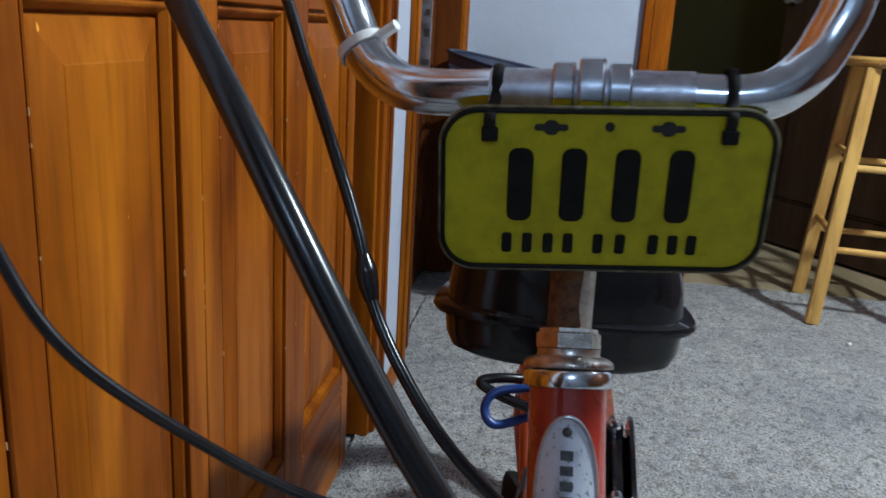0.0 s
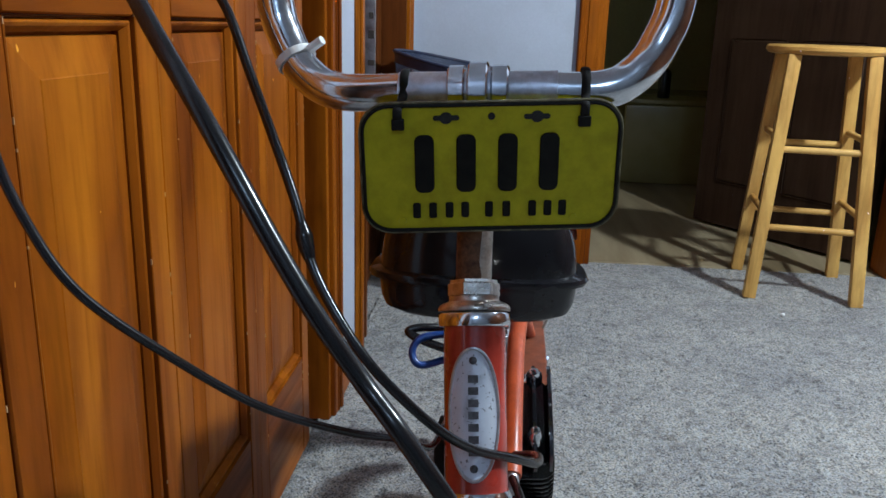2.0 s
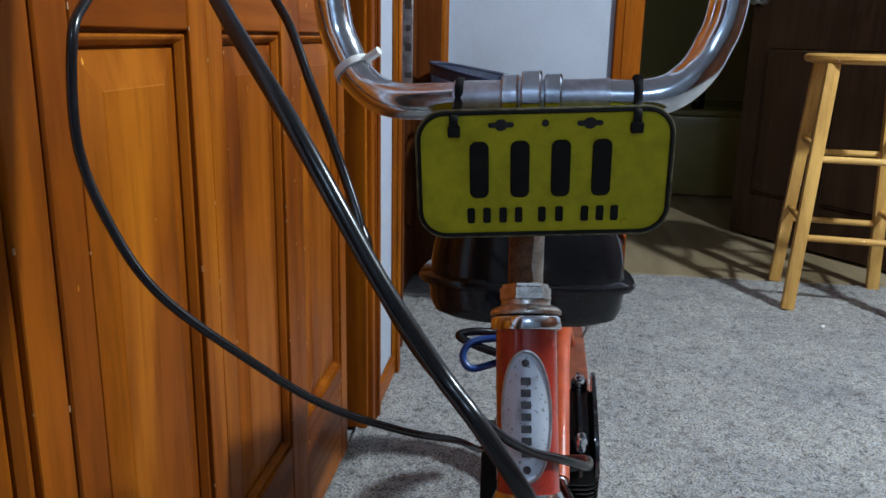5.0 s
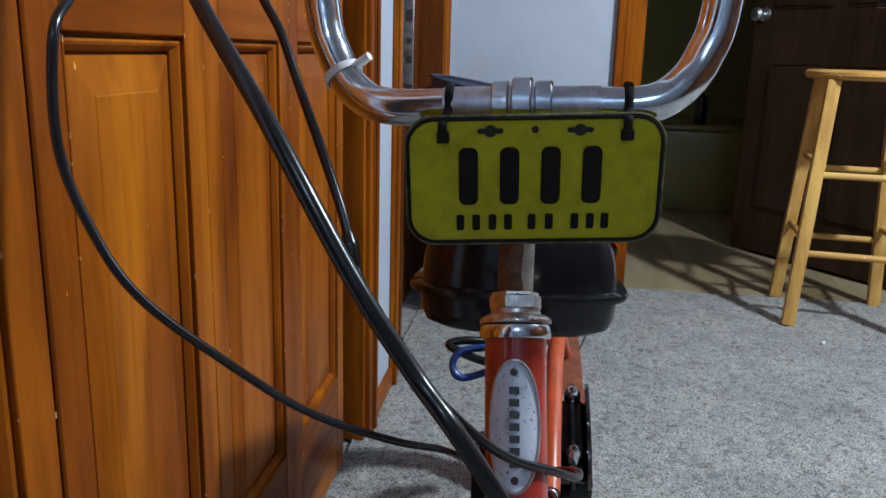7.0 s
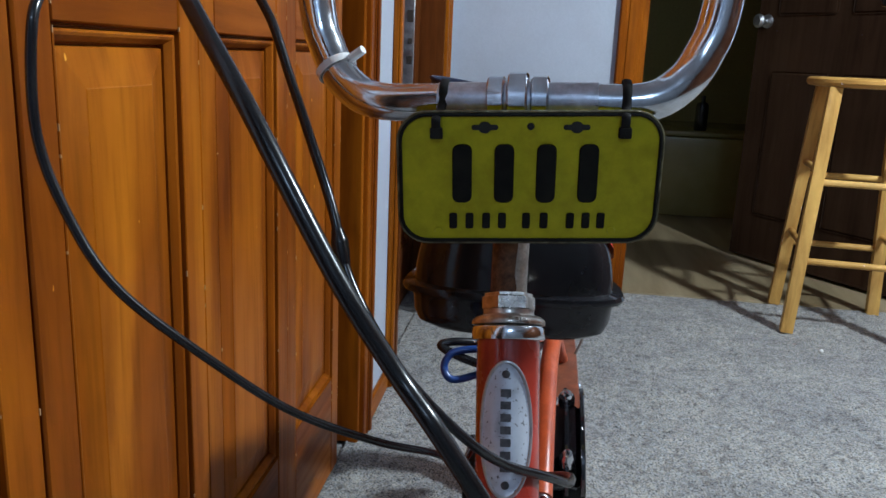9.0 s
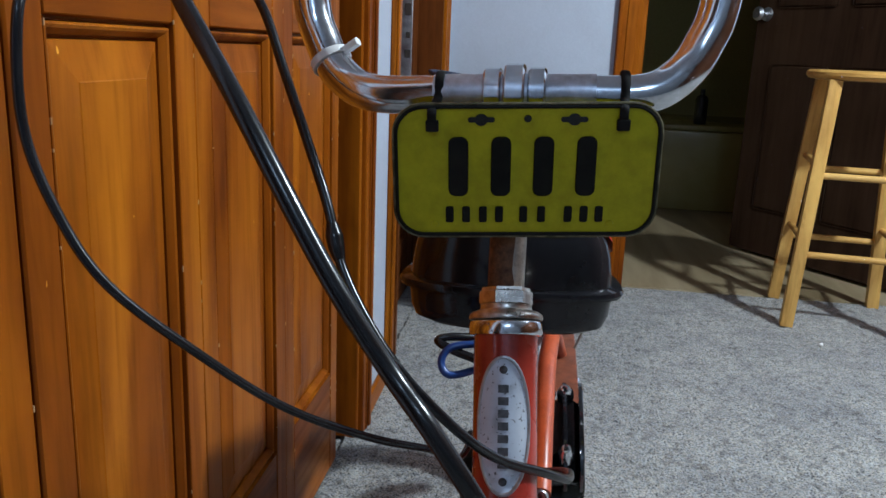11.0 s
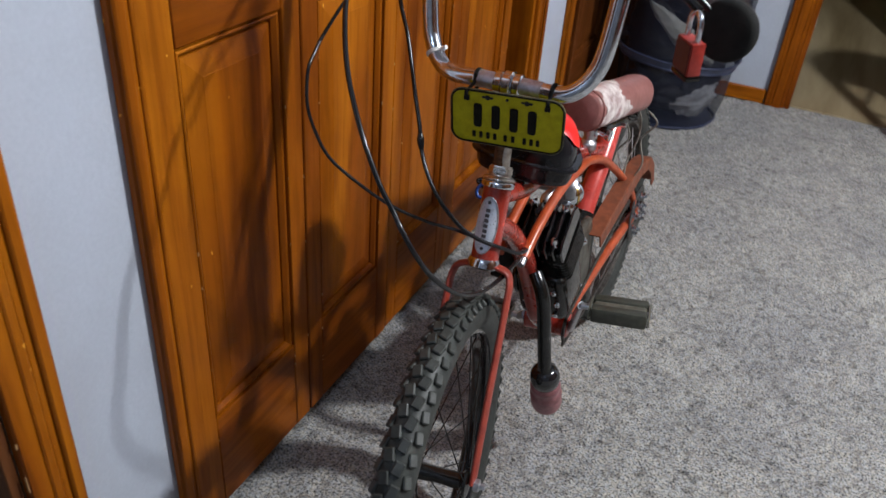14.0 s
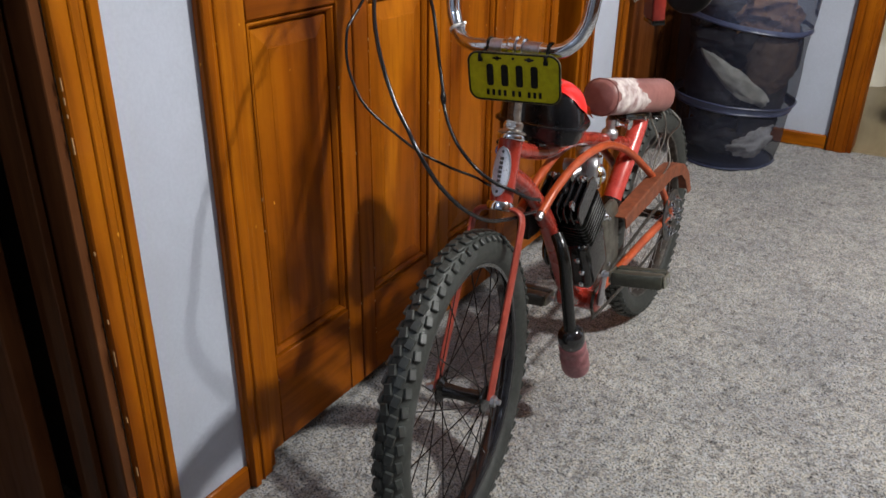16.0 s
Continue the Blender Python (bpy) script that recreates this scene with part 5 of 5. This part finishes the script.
# ---- hamper ----
def hamper():
    hm = thing("laundry_hamper", (0.26, 2.43, 0), "slumping navy mesh pop-up laundry hamper full of clothes", "hamper")
    hoops = [(0.0, 0.242, 2.43, 0.176, 0, 0), (0.10, 0.240, 2.43, 0.198, 0, 0.01), (0.222, 0.238, 2.43, 0.208, 0, 0.02), (0.248, 0.240, 2.43, 0.218, 0, 0.02), (0.40, 0.243, 2.43, 0.226, 0, 0.035), (0.526, 0.242, 2.435, 0.231, 0, 0.048), (0.545, 0.240, 2.44, 0.233, 0, 0.05), (0.690, 0.239, 2.445, 0.243, 0, 0.064)]

    def ring(z, cx, cy, r, k, tilt, j, seg, grow=0.0):
        a = math.tau * j / seg
        w = 1 + 0.018 * math.sin(3 * a + z * 9) + 0.010 * math.sin(7 * a + z * 23)
        x, y = (r + grow) * w * math.cos(a), (r + grow) * w * math.sin(a)
        return Vector((cx + x, cy + y, max(0.002, z - tilt * x / 0.24 * 0.7)))

    def band(i0, i1, material, name, grow=0.0, steps=4, label=""):
        bm, rows, seg = bmesh.new(), [], 48
        zs = np.linspace(hoops[i0][0], hoops[i1][0], steps * (i1 - i0) + 1)
        table = np.array(hoops)
        for z in zs:
            vals = [float(np.interp(z, table[:, 0], table[:, c])) for c in range(6)]
            rows.append([bm.verts.new(ring(*vals, j, seg, grow)) for j in range(seg)])
        for u, v in zip(rows, rows[1:]):
            for j in range(seg):
                bm.faces.new((u[j], u[(j + 1) % seg], v[(j + 1) % seg], v[j]))
        return part(name, bm, material, hm, label)

    band(0, 2, netting, "net_panel", 0, 4, "dark mesh side")
    band(2, 3, blue_band, "fabric_band", 0.003, 3, "slate blue fabric band")
    band(3, 5, netting, "net_panel", 0, 4, "dark mesh side")
    band(5, 6, blue_band, "fabric_band", 0.002, 2, "slate blue fabric band")
    band(6, 7, band_net, "net_collar", 0.002, 3, "sheer slate blue mesh collar")
    # top hem, and the handle of the rear side with its window edged in black
    bm, rows = bmesh.new(), []
    for z in (0.664, 0.692):
        rows.append([bm.verts.new(ring(z, 0.239, 2.445, 0.242, 0, 0.062, j, 48, 0.0035)) for j in range(48)])
    for j in range(48):
        bm.faces.new((rows[0][j], rows[0][(j + 1) % 48], rows[1][(j + 1) % 48], rows[1][j]))
    part("top_hem", bm, blue_band, hm, "slate blue sewn hem")
    for a0, a1, z0, z1, name, mat in ((6, 26, 0.585, 0.690, "handle_patch", navy_cloth), (84, 100, 0.640, 0.690, "handle_patch", navy_cloth), (26, 84, 0.655, 0.690, "handle_strap", navy_cloth)):
        bm, rows = bmesh.new(), []
        for z in (z0, (z0 + z1) / 2, z1):
            rows.append([bm.verts.new(ring(z, 0.239, 2.445, 0.240, 0, 0.062, a0 / 7.5 + (a1 - a0) / 7.5 * j / 8, 48, -0.002)) for j in range(9)])
        for u, v in zip(rows, rows[1:]):
            for j in range(8):
                bm.faces.new((u[j], u[j + 1], v[j + 1], v[j]))
        part(name, bm, mat, hm, "dark navy cloth handle")
    for i, r in ((0, 0.005), (2, 0.0045), (3, 0.0040), (5, 0.0035), (7, 0.005)):
        z, cx, cy, rad, k, tilt = hoops[i]
        pts = [ring(z, cx, cy, rad, k, tilt, j, 40, 0.004) + Vector((0, 0, 0.004)) for j in range(41)]
        part("hoop", tube(pts, r, 8, 2), navy_cloth, hm)
    part("base_cloth", lathe([(0, 0.004), (0.163, 0.004), (0.164, 0.007), (0, 0.007)], 40, Matrix.Translation((0.250, 2.43, 0))), navy_cloth, hm)
    return hm


hamper()


def heap(name, centre, size, material, label, seed, lumps=0.28, turn_z=0, tilt=0):
    """A crumpled garment: a squashed ball with folds."""
    bm = bmesh.new()
    bmesh.ops.create_icosphere(bm, subdivisions=4, radius=1.0)
    off = Vector((seed * 3.1, seed * 1.7, seed * 0.9))
    for v in bm.verts:
        n = v.co.normalized()
        f = 1 + lumps * noise.noise(n * 1.7 + off) + lumps * 0.55 * noise.noise(n * 4.3 + off) + 0.10 * abs(noise.noise(n * 9 + off))
        v.co = Vector((n.x * size[0], n.y * size[1], n.z * size[2])) * f
    ob = part(name, bm, material, None, label, Matrix.Translation(centre) @ pose(0, 0, 0, 0, tilt, turn_z))
    return tagged(ob, label, "clothes", "clothes in the hamper")


def pressed(name, angle, z, size, material, label, seed, turn=0.0, lumps=0.35, taper=0.0, inset=0.010):
    """A garment pressed against the net: a folded lump bent round the hamper's inside."""
    bm = bmesh.new()
    bmesh.ops.create_icosphere(bm, subdivisions=5, radius=1.0)
    off = Vector((seed * 2.3, seed * 1.1, seed * 0.7))
    ct, st = math.cos(radians(turn)), math.sin(radians(turn))
    for v in bm.verts:
        n = v.co.normalized()
        f = 1 + lumps * noise.noise(n * 1.6 + off) + lumps * 0.6 * noise.noise(n * 3.9 + off)
        a, b = n.x * size[0] * f, n.y * size[1] * f * (1 + taper * n.x)
        fold = 0.006 * noise.noise(Vector((a * 12, b * 38, seed))) + 0.003 * noise.noise(Vector((a * 50, b * 60, seed)))
        c = min(0.0, (n.z - 1) * size[2] + fold)
        zz = max(0.016, z + a * st + b * ct)
        r = float(np.interp(zz, (0.0, 0.10, 0.222, 0.248, 0.40, 0.526, 0.69), (0.176, 0.198, 0.208, 0.216, 0.226, 0.231, 0.243)))
        th = radians(angle) + (a * ct - b * st) / 0.19
        rr = r - inset + c
        v.co = Vector((0.240 + rr * math.cos(th), 2.43 + rr * math.sin(th), max(0.012, zz - 0.09 * rr * math.cos(th) * zz)))
    ob = part(name, bm, material, None, label)
    return tagged(ob, label, "clothes", "clothes in the hamper")


heap("crumpled_garment", (0.240, 2.43, 0.10), (0.150, 0.150, 0.08), cloth_dark, "crumpled black garment at the bottom of the hamper", 1)
pressed("crumpled_garment", -43, 0.100, (0.095, 0.046, 0.02), cloth_white, "crumpled pale shirt pressed against the hamper mesh", 2, 6, 0.55, 0.45)
heap("crumpled_garment", (0.240, 2.43, 0.29), (0.165, 0.165, 0.12), cloth_dark, "crumpled black garment in the hamper", 3)
pressed("crumpled_garment", -80, 0.345, (0.155, 0.036, 0.016), cloth_grey, "hanging grey sleeve inside the hamper mesh", 4, -33, 0.22, 0.25)
pressed("crumpled_garment", -34, 0.400, (0.120, 0.095, 0.022), cloth_drab, "crumpled drab brown garment pressed against the hamper mesh", 5, -12, 0.30)
pressed("crumpled_garment", -20, 0.23, (0.15, 0.16, 0.03), cloth_dark, "black garment pressed against the hamper mesh", 9, 0, 0.2, 0, 0.026)
pressed("crumpled_garment", 12, 0.42, (0.13, 0.10, 0.03), cloth_dark, "dark garment bulging against the hamper mesh", 12, 0, 0.2, 0, 0.014)
pressed("crumpled_garment", -120, 0.30, (0.15, 0.14, 0.03), cloth_dark, "black garment pressed against the hamper mesh", 13, 0, 0.2, 0, 0.020)
heap("crumpled_garment", (0.150, 2.445, 0.545), (0.105, 0.150, 0.075), cloth_dark, "black garment heaped at the top of the hamper", 11, 0.35)
heap("crumpled_garment", (0.242, 2.435, 0.44), (0.170, 0.170, 0.09), cloth_dark, "black garment under the top clothes in the hamper", 8, 0.25)
heap("crumpled_garment", (0.315, 2.42, 0.545), (0.115, 0.150, 0.075), cloth_brown, "heaped brown garment on top of the hamper", 6, 0.4)


# ---- bathroom ----
def toilet():
    t = thing("toilet", (0.52, 4.05, 0), "cream porcelain toilet beside the bathroom wall", "toilet")
    ped = bmesh.new()
    rows = []
    for z, cx, a, b in ((0.0, 0.52, 0.150, 0.10), (0.02, 0.52, 0.148, 0.098), (0.19, 0.52, 0.136, 0.085), (0.215, 0.52, 0.130, 0.085), (0.24, 0.53, 0.118, 0.10), (0.30, 0.535, 0.130, 0.135), (0.365, 0.54, 0.150, 0.175), (0.40, 0.54, 0.155, 0.18)):
        rows.append([ped.verts.new((cx + a * math.cos(math.tau * k / 28), 4.05 + b * math.sin(math.tau * k / 28), z)) for k in range(28)])
    for u, v in zip(rows, rows[1:]):
        for k in range(28):
            ped.faces.new((u[k], u[(k + 1) % 28], v[(k + 1) % 28], v[k]))
    ped.faces.new(rows[0])
    ped.faces.new(rows[-1])
    part("bowl", ped, porcelain, t)
    part("lid", lathe([(0, 0), (1, 0), (1.02, 0.006), (1.0, 0.02), (0.9, 0.026), (0, 0.028)], 32, Matrix.Translation((0.54, 4.05, 0.403)), None, 0.162, 0.182), porcelain, t)
    part("cistern", box((0.19, 3.83, 0.38), (0.37, 4.27, 0.74), 0.02, None, None, 3), porcelain, t)
    part("cistern_lid", box((0.18, 3.82, 0.742), (0.38, 4.28, 0.77), 0.008, None, None, 2), porcelain, t)


toilet()
tub = thing("bathtub", (1.5, 4.75, 0), "cream bathtub along the far bathroom wall, its dimness put into an olive colour", "bathtub")
part("apron", box((0.98, 4.40, 0), (2.49, 4.44, 0.43), 0.012, None, None, 2), dim_tub_enamel, tub)
part("rim", slab(rounded(1.53, 0.84, 0.05, 5), 0.03, Matrix.Translation((1.73, 4.86, 0.43)), 0.008, 2), dim_tub_enamel, tub)
tagged(part("bottle", lathe([(0, 0), (0.032, 0), (0.035, 0.006), (0.035, 0.13), (0.028, 0.15), (0.013, 0.158), (0.013, 0.19), (0, 0.19)], 16, Matrix.Translation((1.20, 4.55, 0.46))), cable_black), "dark plastic bottle on the bathtub rim", "bottle")

# crumbs on the carpet
bm = bmesh.new()
bmesh.ops.create_icosphere(bm, subdivisions=2, radius=0.006)
for v in bm.verts:
    v.co *= 1 + 0.3 * noise.noise(v.co * 300)
tagged(part("paper_crumb", bm, speck_white, None, "", Matrix.Translation((1.208, 2.277, 0.006))), "tiny white paper crumb on the carpet", "crumb")
